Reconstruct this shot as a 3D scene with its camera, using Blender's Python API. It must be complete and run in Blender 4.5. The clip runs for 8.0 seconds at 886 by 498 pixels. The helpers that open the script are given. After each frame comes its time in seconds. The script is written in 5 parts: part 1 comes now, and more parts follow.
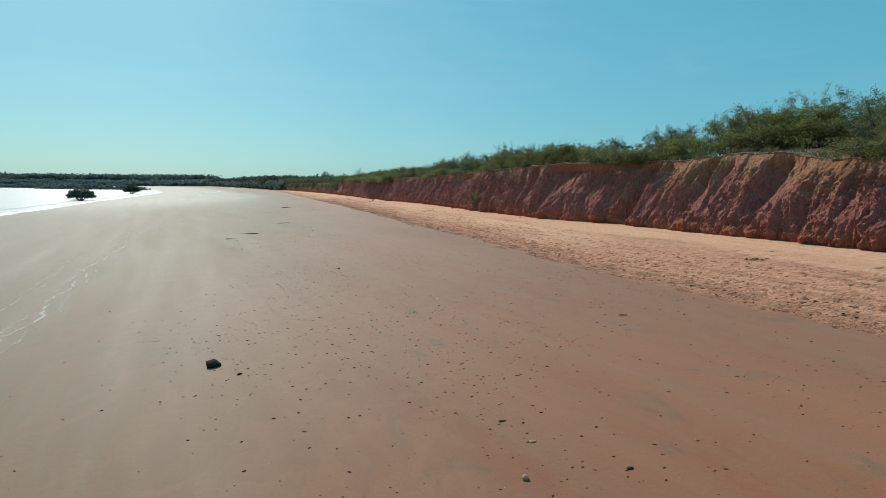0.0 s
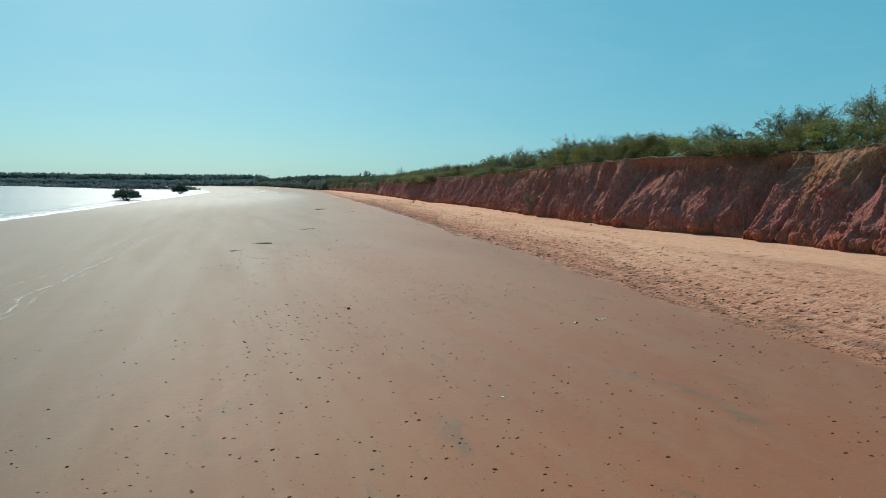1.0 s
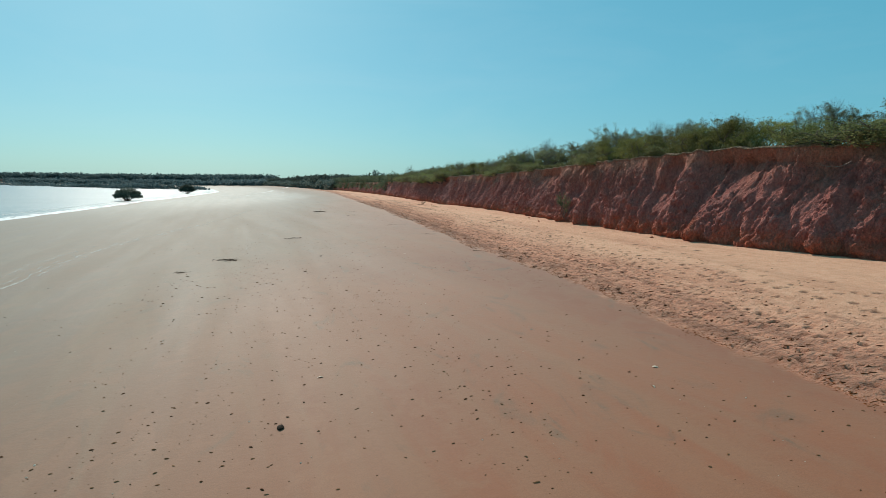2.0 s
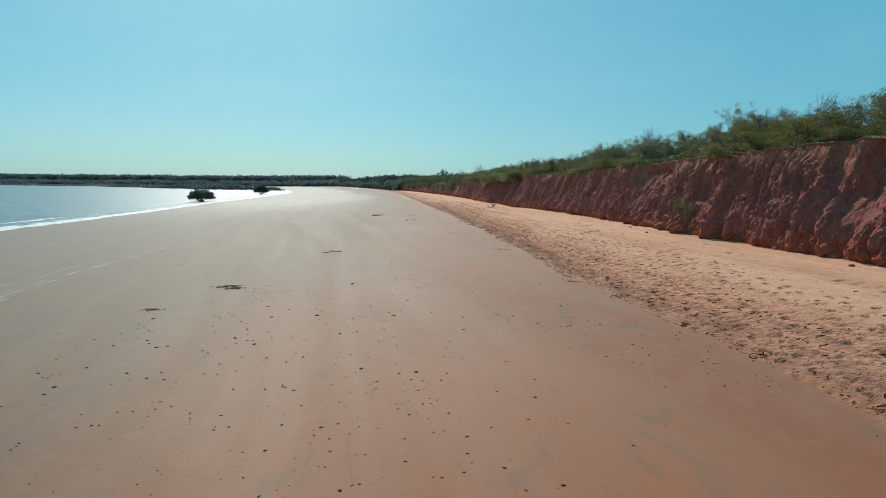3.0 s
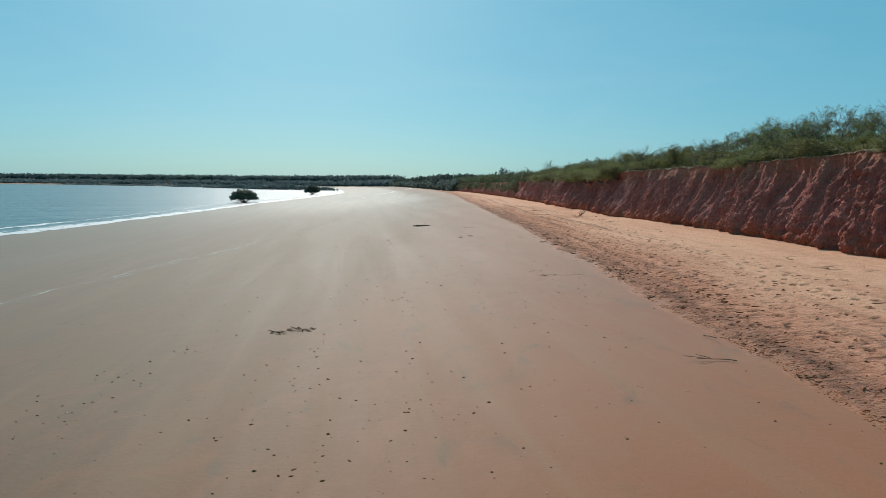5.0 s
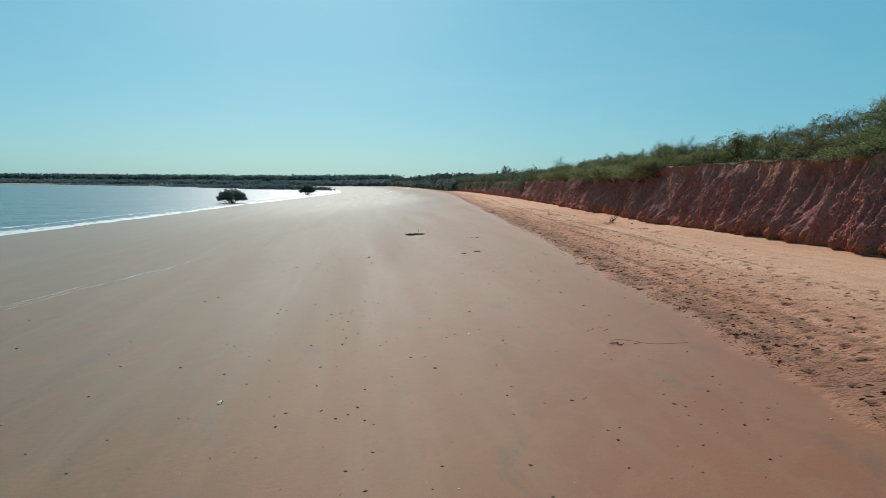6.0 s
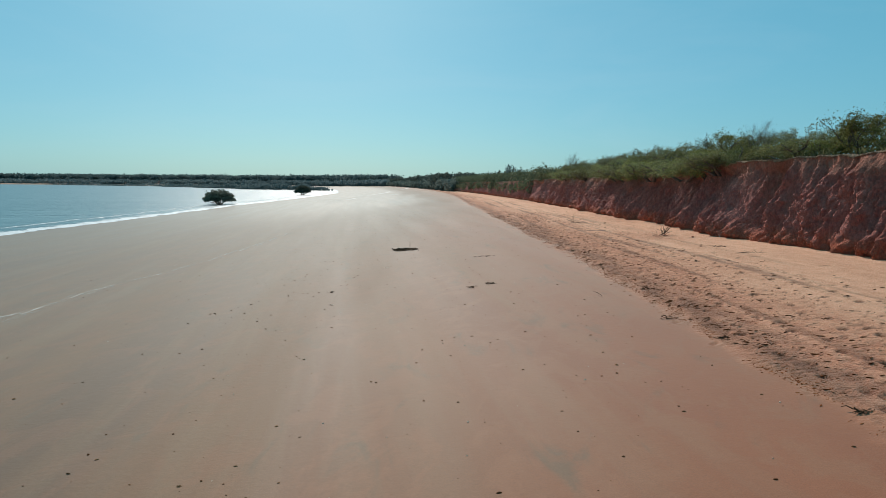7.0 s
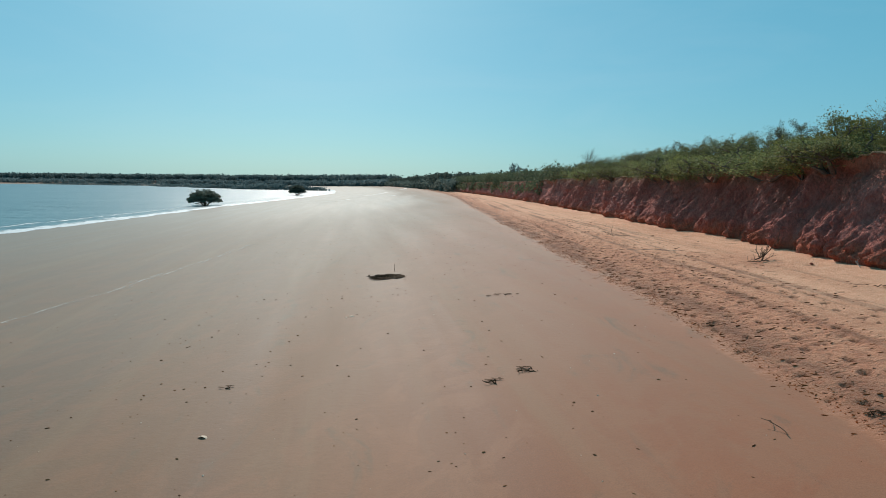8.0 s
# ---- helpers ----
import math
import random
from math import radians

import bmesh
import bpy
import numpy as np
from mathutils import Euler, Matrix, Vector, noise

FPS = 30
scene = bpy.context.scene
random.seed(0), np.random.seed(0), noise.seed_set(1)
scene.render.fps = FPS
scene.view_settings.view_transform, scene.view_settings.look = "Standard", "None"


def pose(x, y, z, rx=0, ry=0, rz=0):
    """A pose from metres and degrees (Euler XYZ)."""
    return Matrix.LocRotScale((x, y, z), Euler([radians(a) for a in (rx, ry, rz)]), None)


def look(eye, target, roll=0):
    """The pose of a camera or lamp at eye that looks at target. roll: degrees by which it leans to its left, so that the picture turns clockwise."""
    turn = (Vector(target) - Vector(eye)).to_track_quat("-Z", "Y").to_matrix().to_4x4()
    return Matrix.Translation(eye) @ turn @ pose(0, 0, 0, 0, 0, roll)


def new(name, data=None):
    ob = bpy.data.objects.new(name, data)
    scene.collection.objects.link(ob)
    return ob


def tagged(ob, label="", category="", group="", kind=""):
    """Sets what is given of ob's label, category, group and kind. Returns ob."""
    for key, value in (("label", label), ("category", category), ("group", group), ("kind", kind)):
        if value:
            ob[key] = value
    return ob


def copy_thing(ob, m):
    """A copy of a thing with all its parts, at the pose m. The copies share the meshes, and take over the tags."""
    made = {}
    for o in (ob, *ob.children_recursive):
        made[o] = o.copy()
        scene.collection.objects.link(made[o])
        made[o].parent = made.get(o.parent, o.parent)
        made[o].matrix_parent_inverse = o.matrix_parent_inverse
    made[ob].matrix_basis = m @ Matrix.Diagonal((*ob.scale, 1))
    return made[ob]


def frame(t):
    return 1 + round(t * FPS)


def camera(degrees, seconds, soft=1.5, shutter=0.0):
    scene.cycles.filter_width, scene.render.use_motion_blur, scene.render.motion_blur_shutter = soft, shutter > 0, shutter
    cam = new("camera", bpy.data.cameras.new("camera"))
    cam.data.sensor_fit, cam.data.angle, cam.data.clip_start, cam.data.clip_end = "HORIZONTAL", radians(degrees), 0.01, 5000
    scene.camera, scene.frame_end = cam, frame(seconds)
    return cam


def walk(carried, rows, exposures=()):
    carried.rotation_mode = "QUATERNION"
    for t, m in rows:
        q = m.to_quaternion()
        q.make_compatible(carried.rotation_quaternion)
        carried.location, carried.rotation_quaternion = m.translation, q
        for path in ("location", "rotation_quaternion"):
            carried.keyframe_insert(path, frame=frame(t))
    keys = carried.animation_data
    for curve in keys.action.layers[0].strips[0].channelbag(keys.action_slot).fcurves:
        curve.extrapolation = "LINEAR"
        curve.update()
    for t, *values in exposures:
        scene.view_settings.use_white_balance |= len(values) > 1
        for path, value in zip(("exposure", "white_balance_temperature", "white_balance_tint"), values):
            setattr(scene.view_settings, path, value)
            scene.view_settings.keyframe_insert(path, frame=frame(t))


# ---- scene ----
cam = camera(77.5, 8.0, soft=0.8)
# seconds, eye, yaw, pitch, roll: a drone gliding low along the beach
PATH = [
    (0.0, 0.791, 0.423, 3.360, -19.51, -6.47, 0.77),
    (0.5, 1.993, 4.352, 3.378, -17.23, -6.50, 0.79),
    (1.0, 3.058, 8.330, 3.394, -14.96, -6.56, 0.75),
    (1.2, 3.470, 9.940, 3.398, -14.62, -6.57, 0.75),
    (2.3, 5.560, 18.850, 3.414, -12.55, -6.63, 0.74),
    (2.5, 5.910, 20.490, 3.415, -11.00, -6.63, 0.72),
    (3.0, 6.640, 24.646, 3.415, -6.55, -6.67, 0.54),
    (3.5, 7.071, 28.836, 3.405, -3.05, -6.71, 0.42),
    (4.0, 7.317, 33.119, 3.386, -1.36, -6.70, 0.42),
    (4.5, 7.467, 37.474, 3.382, -0.95, -6.69, 0.50),
    (5.0, 7.575, 41.819, 3.370, -0.86, -6.71, 0.58),
    (6.5, 7.869, 55.004, 3.345, -0.97, -6.76, 0.50),
    (7.0, 7.985, 59.417, 3.353, -0.94, -6.75, 0.51),
    (7.5, 8.084, 63.843, 3.363, -0.97, -6.72, 0.55),
    (8.0, 8.208, 68.183, 3.358, -0.99, -6.73, 0.62),
]


def flown(x, y, z, yaw, pitch, roll):
    """The camera's pose from its eye and its turn in degrees."""
    return pose(x, y, z, 0, 0, yaw) @ pose(0, 0, 0, 90 + pitch) @ pose(0, 0, 0, 0, 0, roll)


walk(cam, [(t, flown(*row)) for t, *row in PATH], exposures=[(0.0, 0.00, 6660, 12), (2.5, -0.01, 6620, 12), (4.0, -0.06, 6590, 14), (5.0, -0.07, 6640, 16), (8.0, -0.05, 6630, 16)])

# ---- light: a clear sky with the sun ahead, a little towards the sea ----
SUN_AZIMUTH, SUN_HEIGHT = -12.0, 38.0          # degrees from +y towards +x; degrees up
sun = new("sun", bpy.data.lights.new("sun", "SUN"))
sun.data.energy, sun.data.angle, sun.data.color = 3.55, radians(0.53), (1.0, 0.93, 0.82)
sun_way = Vector((math.sin(radians(SUN_AZIMUTH)) * math.cos(radians(SUN_HEIGHT)),
                  math.cos(radians(SUN_AZIMUTH)) * math.cos(radians(SUN_HEIGHT)), math.sin(radians(SUN_HEIGHT))))
sun.matrix_world = look(sun_way * 200, (0, 0, 0))
world = bpy.data.worlds.new("sky")
scene.world = world
world.use_nodes = True
wn = world.node_tree.nodes
sky = wn.new("ShaderNodeTexSky")
sky.sky_type, sky.sun_disc = "NISHITA", False
sky.sun_elevation, sky.sun_rotation = radians(SUN_HEIGHT), radians(SUN_AZIMUTH)
sky.air_density, sky.dust_density, sky.ozone_density, sky.altitude = 1.0, 1.0, 2.0, 0
haze = wn.new("ShaderNodeMix")                   # the dry season's turquoise cast of the air
haze.data_type, haze.blend_type = "RGBA", "MULTIPLY"
haze.inputs[0].default_value, haze.inputs[7].default_value = 1.0, (0.342, 0.445, 0.453, 1)
world.node_tree.links.new(sky.outputs[0], haze.inputs[6])
glow = wn.new("ShaderNodeMix")
glow.data_type, glow.blend_type = "RGBA", "ADD"
glow.inputs[0].default_value, glow.inputs[7].default_value = 1.0, (0.50, 3.36, 4.42, 1)
world.node_tree.links.new(haze.outputs[2], glow.inputs[6])
# faint veils of high cloud
aim, veil, share, cloud = wn.new("ShaderNodeTexCoord"), wn.new("ShaderNodeTexNoise"), wn.new("ShaderNodeMapRange"), wn.new("ShaderNodeMix")
stretch = wn.new("ShaderNodeMapping")
stretch.inputs["Scale"].default_value = (1.0, 1.0, 4.5)
veil.inputs["Scale"].default_value, veil.inputs["Detail"].default_value, veil.inputs["Roughness"].default_value, veil.inputs["Distortion"].default_value = 2.2, 7.0, 0.6, 0.8
for slot, value in enumerate((0.45, 0.75, 0.0, 0.10), 1):
    share.inputs[slot].default_value = value
cloud.data_type = "RGBA"
cloud.inputs[7].default_value = (6.5, 8.8, 9.6, 1)
for a, b in ((aim.outputs["Generated"], stretch.inputs[0]), (stretch.outputs[0], veil.inputs["Vector"]), (veil.outputs["Fac"], share.inputs[0]), (share.outputs[0], cloud.inputs[0]), (glow.outputs[2], cloud.inputs[6]), (cloud.outputs[2], wn["Background"].inputs[0])):
    world.node_tree.links.new(a, b)
wn["Background"].inputs[1].default_value = 0.085

# ---- helpers of this place ----
WATER = -2.9


def smooth(a, b, x):
    t = np.clip((x - a) / (b - a), 0, 1)
    return t * t * (3 - 2 * t)


def grain(x, y, seed=0):
    """Gradient noise over arrays, about -1 to 1."""
    x, y = np.broadcast_arrays(np.asarray(x, float), np.asarray(y, float))
    table = np.random.default_rng(1000 + seed).permutation(512)
    table = np.concatenate([table, table])
    ix, iy = np.floor(x).astype(int), np.floor(y).astype(int)
    fx, fy = x - ix, y - iy
    u, v = fx * fx * fx * (fx * (fx * 6 - 15) + 10), fy * fy * fy * (fy * (fy * 6 - 15) + 10)

    def corner(dx, dy):
        a = table[(table[(ix + dx) & 511] + iy + dy) & 511] * (2 * np.pi / 512)
        return np.cos(a) * (fx - dx) + np.sin(a) * (fy - dy)

    low = corner(0, 0) * (1 - u) + corner(1, 0) * u
    high = corner(0, 1) * (1 - u) + corner(1, 1) * u
    return (low * (1 - v) + high * v) * 1.5


def layers(x, y, octaves=4, seed=0):
    return sum(grain(x * 2 ** n, y * 2 ** n, seed + n) / 2 ** n for n in range(octaves))


def mesh_of(name, verts, faces, material, flat=False):
    """A mesh from arrays of corners and faces."""
    me = bpy.data.meshes.new(name)
    me.from_pydata(np.asarray(verts, float).tolist(), [], np.asarray(faces).tolist() if isinstance(faces, np.ndarray) else faces)
    me.polygons.foreach_set("use_smooth", [not flat] * len(me.polygons))
    for m in material if isinstance(material, (list, tuple)) else [material]:
        me.materials.append(m)
    me.update()
    return me


def part(name, mesh, parent=None, label=""):
    ob = new(name, mesh)
    ob.parent = parent
    return tagged(ob, label) if label else ob


def grid_faces(rows, cols):
    a = (np.arange(rows - 1)[:, None] * cols + np.arange(cols - 1)).ravel()
    return np.stack([a, a + 1, a + cols + 1, a + cols], 1)


def spaced(*runs):
    """Numbers from run to run: (start, end, step) ..., the last end included."""
    out = [np.arange(a, b - 1e-6, abs(s)) for a, b, s in runs]
    return np.concatenate(out + [[runs[-1][1]]])


# ---- materials ----
def material(name):
    m = bpy.data.materials.new(name)
    m.use_nodes = True
    return m, m.node_tree.nodes, m.node_tree.links, m.node_tree.nodes["Principled BSDF"]


def coords(nodes, links, scale=(1, 1, 1), turn=0.0, local=False):
    """World-sized coordinates, stretched by scale after a turn about z."""
    src = nodes.new("ShaderNodeTexCoord").outputs["Object"] if local else nodes.new("ShaderNodeNewGeometry").outputs["Position"]
    if turn:
        spin = nodes.new("ShaderNodeMapping")
        spin.inputs["Rotation"].default_value = (0, 0, radians(turn))
        links.new(src, spin.inputs[0])
        src = spin.outputs[0]
    m = nodes.new("ShaderNodeMapping")
    m.inputs["Scale"].default_value = scale
    links.new(src, m.inputs[0])
    return m.outputs[0]


def noise_node(nodes, links, vec, scale, detail=4.0, rough=0.55, warp=0.0):
    n = nodes.new("ShaderNodeTexNoise")
    n.inputs["Scale"].default_value, n.inputs["Detail"].default_value = scale, detail
    n.inputs["Roughness"].default_value, n.inputs["Distortion"].default_value = rough, warp
    links.new(vec, n.inputs["Vector"])
    return n.outputs["Fac"]


def ramp(nodes, links, fac, stops):
    r = nodes.new("ShaderNodeValToRGB")
    while len(r.color_ramp.elements) < len(stops):
        r.color_ramp.elements.new(0.5)
    for e, (p, c) in zip(r.color_ramp.elements, stops):
        e.position, e.color = p, (*c, 1) if len(c) == 3 else c
    links.new(fac, r.inputs[0])
    return r.outputs[0]


def level(nodes, links, fac, a, b, to_a=0.0, to_b=1.0):
    r = nodes.new("ShaderNodeMapRange")
    r.interpolation_type = "SMOOTHSTEP"
    for n, v in enumerate((a, b, to_a, to_b), 1):
        r.inputs[n].default_value = v
    links.new(fac, r.inputs[0])
    return r.outputs[0]


def mixed(nodes, links, fac, a, b, kind="MIX"):
    m = nodes.new("ShaderNodeMix")
    m.data_type, m.blend_type = "RGBA", kind
    for socket, v in ((m.inputs[0], fac), (m.inputs[6], a), (m.inputs[7], b)):
        if isinstance(v, bpy.types.NodeSocket):
            links.new(v, socket)
        else:
            socket.default_value = v if isinstance(v, (int, float)) else (*v, 1)
    return m.outputs[2]


def maths(nodes, links, op, a, b=0.0):
    m = nodes.new("ShaderNodeMath")
    m.operation = op
    for socket, v in zip(m.inputs, (a, b)):
        if isinstance(v, bpy.types.NodeSocket):
            links.new(v, socket)
        else:
            socket.default_value = v
    return m.outputs[0]


def bump(nodes, links, bsdf, height, strength, distance):
    b = nodes.new("ShaderNodeBump")
    b.inputs["Strength"].default_value, b.inputs["Distance"].default_value = strength, distance
    links.new(height, b.inputs["Height"])
    links.new(b.outputs[0], bsdf.inputs["Normal"])
    return b


def beach_material():
    """Packed wet sand towards the sea, loose dry sand along the bank. The mesh carries the share of dry sand as 'dry'."""
    m, n, k, b = material("beach_sand")
    dry = n.new("ShaderNodeAttribute")
    dry.attribute_name = "dry"
    wet = n.new("ShaderNodeAttribute")
    wet.attribute_name = "wet"
    streak = noise_node(n, k, coords(n, k, (1.0, 0.07, 1.0), -7), 0.55, 6, 0.6, 0.4)
    broad = noise_node(n, k, coords(n, k, (1.0, 0.3, 1.0), -12), 0.16, 4, 0.6, 0.8)
    fine = noise_node(n, k, coords(n, k), 60, 5, 0.7)
    mid = noise_node(n, k, coords(n, k), 3.0, 5, 0.65)
    red = ramp(n, k, broad, [(0.3, (0.238, 0.066, 0.026)), (0.7, (0.305, 0.104, 0.045))])
    grey = ramp(n, k, streak, [(0.34, (0.111, 0.054, 0.027)), (0.66, (0.170, 0.085, 0.042))])
    packed = mixed(n, k, wet.outputs["Fac"], red, grey)
    rills = noise_node(n, k, coords(n, k, (1.0, 0.08, 1.0), -10), 0.9, 5, 0.6, 0.6)
    packed = mixed(n, k, level(n, k, rills, 0.45, 0.72, 0.0, 0.22), packed, (0.250, 0.172, 0.102))
    silt = level(n, k, noise_node(n, k, coords(n, k, (1.0, 0.4, 1.0), -5), 1.1, 5, 0.6, 1.0), 0.56, 0.72)
    packed = mixed(n, k, maths(n, k, "MULTIPLY", silt, 0.58), packed, (0.108, 0.074, 0.045))
    blotch = noise_node(n, k, coords(n, k, (1.0, 0.6, 1.0), 20), 1.5, 6, 0.65, 0.8)
    packed = mixed(n, k, maths(n, k, "MULTIPLY", level(n, k, blotch, 0.46, 0.62), level(n, k, wet.outputs["Fac"], 0.0, 1.0, 0.62, 0.22)), packed, (0.262, 0.100, 0.048))
    loose = ramp(n, k, mid, [(0.28, (0.720, 0.318, 0.180)), (0.5, (0.870, 0.432, 0.258)), (0.75, (0.900, 0.500, 0.312))])
    rust = level(n, k, noise_node(n, k, coords(n, k, (1, 0.10, 1), -3), 0.8, 6, 0.65, 0.6), 0.42, 0.66)
    loose = mixed(n, k, maths(n, k, "MULTIPLY", rust, 0.45), loose, (0.590, 0.212, 0.106))
    churn = n.new("ShaderNodeAttribute")
    churn.attribute_name = "churn"
    redder = n.new("ShaderNodeAttribute")
    redder.attribute_name = "redder"
    loose = mixed(n, k, maths(n, k, "MULTIPLY", churn.outputs["Fac"], 0.95), loose, mixed(n, k, redder.outputs["Fac"], ramp(n, k, mid, [(0.3, (0.640, 0.215, 0.114)), (0.7, (0.880, 0.390, 0.232))]), ramp(n, k, mid, [(0.3, (0.480, 0.128, 0.056)), (0.7, (0.690, 0.252, 0.128))])))
    # dents of the churned sand, lowered by bump and darkened as painted shade
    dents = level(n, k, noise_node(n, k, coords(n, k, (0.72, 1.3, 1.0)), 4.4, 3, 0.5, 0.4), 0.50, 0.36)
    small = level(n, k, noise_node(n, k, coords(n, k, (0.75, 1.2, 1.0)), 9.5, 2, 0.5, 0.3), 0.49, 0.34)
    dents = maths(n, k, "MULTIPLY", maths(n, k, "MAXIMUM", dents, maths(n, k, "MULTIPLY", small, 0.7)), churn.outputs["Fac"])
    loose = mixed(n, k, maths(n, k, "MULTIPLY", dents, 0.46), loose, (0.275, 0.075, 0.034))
    # damp sand of lane and streaks, plus shade painted into the prints
    damp_shade = n.new("ShaderNodeAttribute")
    damp_shade.attribute_name = "damp_shade"
    loose = mixed(n, k, maths(n, k, "MULTIPLY", damp_shade.outputs["Fac"], 0.92), loose, (0.175, 0.046, 0.017))
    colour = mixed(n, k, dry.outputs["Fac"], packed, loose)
    speckle = level(n, k, fine, 0.35, 0.65, 0.90, 1.16)
    shade = n.new("ShaderNodeCombineColor")
    for i in range(3):
        k.new(speckle, shade.inputs[i])
    colour = mixed(n, k, 1.0, colour, shade.outputs[0], "MULTIPLY")
    k.new(colour, b.inputs["Base Color"])
    film_ = n.new("ShaderNodeAttribute")
    film_.attribute_name = "film"
    gloss = maths(n, k, "ADD", level(n, k, film_.outputs["Fac"], 0.0, 1.0, 0.70, 0.62), maths(n, k, "MULTIPLY", maths(n, k, "SUBTRACT", streak, 0.5), 0.22))
    rough = n.new("ShaderNodeMix")
    k.new(dry.outputs["Fac"], rough.inputs[0])
    k.new(gloss, rough.inputs[2])
    rough.inputs[3].default_value = 0.95
    k.new(rough.outputs[0], b.inputs["Roughness"])
    k.new(level(n, k, film_.outputs["Fac"], 0.0, 1.0, 0.40, 0.52), b.inputs["Specular IOR Level"])
    b.inputs["Sheen Weight"].default_value, b.inputs["Sheen Roughness"].default_value = 0.27, 0.40
    b.inputs["Sheen Tint"].default_value = (1.0, 0.88, 0.74, 1)
    k.new(maths(n, k, "MULTIPLY", film_.outputs["Fac"], level(n, k, streak, 0.3, 0.7, 0.20, 0.50)), b.inputs["Coat Weight"])
    b.inputs["Coat Roughness"].default_value, b.inputs["Coat IOR"].default_value = 0.22, 1.33
    b.inputs["Specular Tint"].default_value = (1.0, 0.99, 0.88, 1)
    pits = noise_node(n, k, coords(n, k, (0.7, 1.2, 1.0)), 9, 8, 0.75)
    relief = maths(n, k, "MULTIPLY", pits, level(n, k, dry.outputs["Fac"], 0, 1, 0.06, 1.0))
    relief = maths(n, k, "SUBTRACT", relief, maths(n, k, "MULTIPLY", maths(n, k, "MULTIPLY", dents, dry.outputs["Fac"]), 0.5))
    crumb = noise_node(n, k, coords(n, k, (0.8, 1.1, 1.0)), 38, 4, 0.7)
    relief = maths(n, k, "ADD", relief, maths(n, k, "MULTIPLY", maths(n, k, "MULTIPLY", crumb, dry.outputs["Fac"]), 0.30))
    bump(n, k, b, relief, 1.0, 0.080)
    return m


def cliff_material():
    m, n, k, b = material("red_earth")
    v = coords(n, k)
    big = noise_node(n, k, v, 0.7, 6, 0.65, 0.5)
    mid = noise_node(n, k, coords(n, k, (1, 1, 0.45)), 3.5, 7, 0.7, 0.4)
    fine = noise_node(n, k, coords(n, k, (1, 1, 0.6)), 10, 7, 0.8)
    earth = ramp(n, k, big, [(0.3, (0.440, 0.118, 0.102)), (0.5, (0.560, 0.170, 0.144)), (0.72, (0.680, 0.248, 0.208))])
    crust = ramp(n, k, mid, [(0.35, (0.365, 0.122, 0.104)), (0.65, (0.720, 0.340, 0.284))])
    colour = mixed(n, k, 0.5, earth, crust)
    rise = n.new("ShaderNodeAttribute")
    rise.attribute_name = "rise"
    height = maths(n, k, "ADD", rise.outputs["Fac"], maths(n, k, "MULTIPLY", maths(n, k, "SUBTRACT", big, 0.5), 0.55))
    foot = level(n, k, height, 0.26, 0.04)
    colour = mixed(n, k, maths(n, k, "MULTIPLY", foot, 0.68), colour, (0.600, 0.160, 0.075))
    cap = level(n, k, height, 0.72, 1.0)
    colour = mixed(n, k, maths(n, k, "MULTIPLY", cap, 0.5), colour, (0.520, 0.245, 0.155))
    ochre = n.new("ShaderNodeAttribute")
    ochre.attribute_name = "ochre"
    colour = mixed(n, k, ochre.outputs["Fac"], colour, ramp(n, k, mid, [(0.3, (0.510, 0.200, 0.108)), (0.7, (0.760, 0.390, 0.228))]))
    crown = level(n, k, rise.outputs["Fac"], 1.0, 1.04)
    colour = mixed(n, k, crown, colour, (0.430, 0.300, 0.200))
    speckle = level(n, k, fine, 0.38, 0.64, 0.78, 1.18)
    shade = n.new("ShaderNodeCombineColor")
    for i in range(3):
        k.new(speckle, shade.inputs[i])
    k.new(mixed(n, k, 1.0, colour, shade.outputs[0], "MULTIPLY"), b.inputs["Base Color"])
    b.inputs["Roughness"].default_value, b.inputs["Specular IOR Level"].default_value = 0.92, 0.2
    runs = noise_node(n, k, coords(n, k, (0.6, 1, 0.16)), 9, 6, 0.7, 0.3)
    crumbs = maths(n, k, "ADD", maths(n, k, "MULTIPLY", mid, 1.0), maths(n, k, "MULTIPLY", noise_node(n, k, v, 11, 6, 0.75), 0.6))
    crumbs = maths(n, k, "ADD", crumbs, maths(n, k, "MULTIPLY", maths(n, k, "ABSOLUTE", maths(n, k, "SUBTRACT", runs, 0.5)), 2.2))
    for scale, weight in ((5.0, 0.4), (12.0, 0.5)):
        lumps = n.new("ShaderNodeTexVoronoi")
        lumps.inputs["Scale"].default_value = scale
        k.new(coords(n, k, (1, 1, 0.75)), lumps.inputs["Vector"])
        crumbs = maths(n, k, "SUBTRACT", crumbs, maths(n, k, "MULTIPLY", lumps.outputs["Distance"], weight))
    bump(n, k, b, crumbs, 1.0, 0.22)
    return m


def soil_material():
    m, n, k, b = material("plateau_soil")
    v = coords(n, k)
    k.new(ramp(n, k, noise_node(n, k, v, 1.2, 6, 0.65), [(0.3, (0.30, 0.13, 0.075)), (0.55, (0.41, 0.23, 0.14)), (0.75, (0.16, 0.14, 0.07))]), b.inputs["Base Color"])
    b.inputs["Roughness"].default_value = 0.95
    bump(n, k, b, noise_node(n, k, v, 9, 6, 0.7), 0.8, 0.08)
    return m


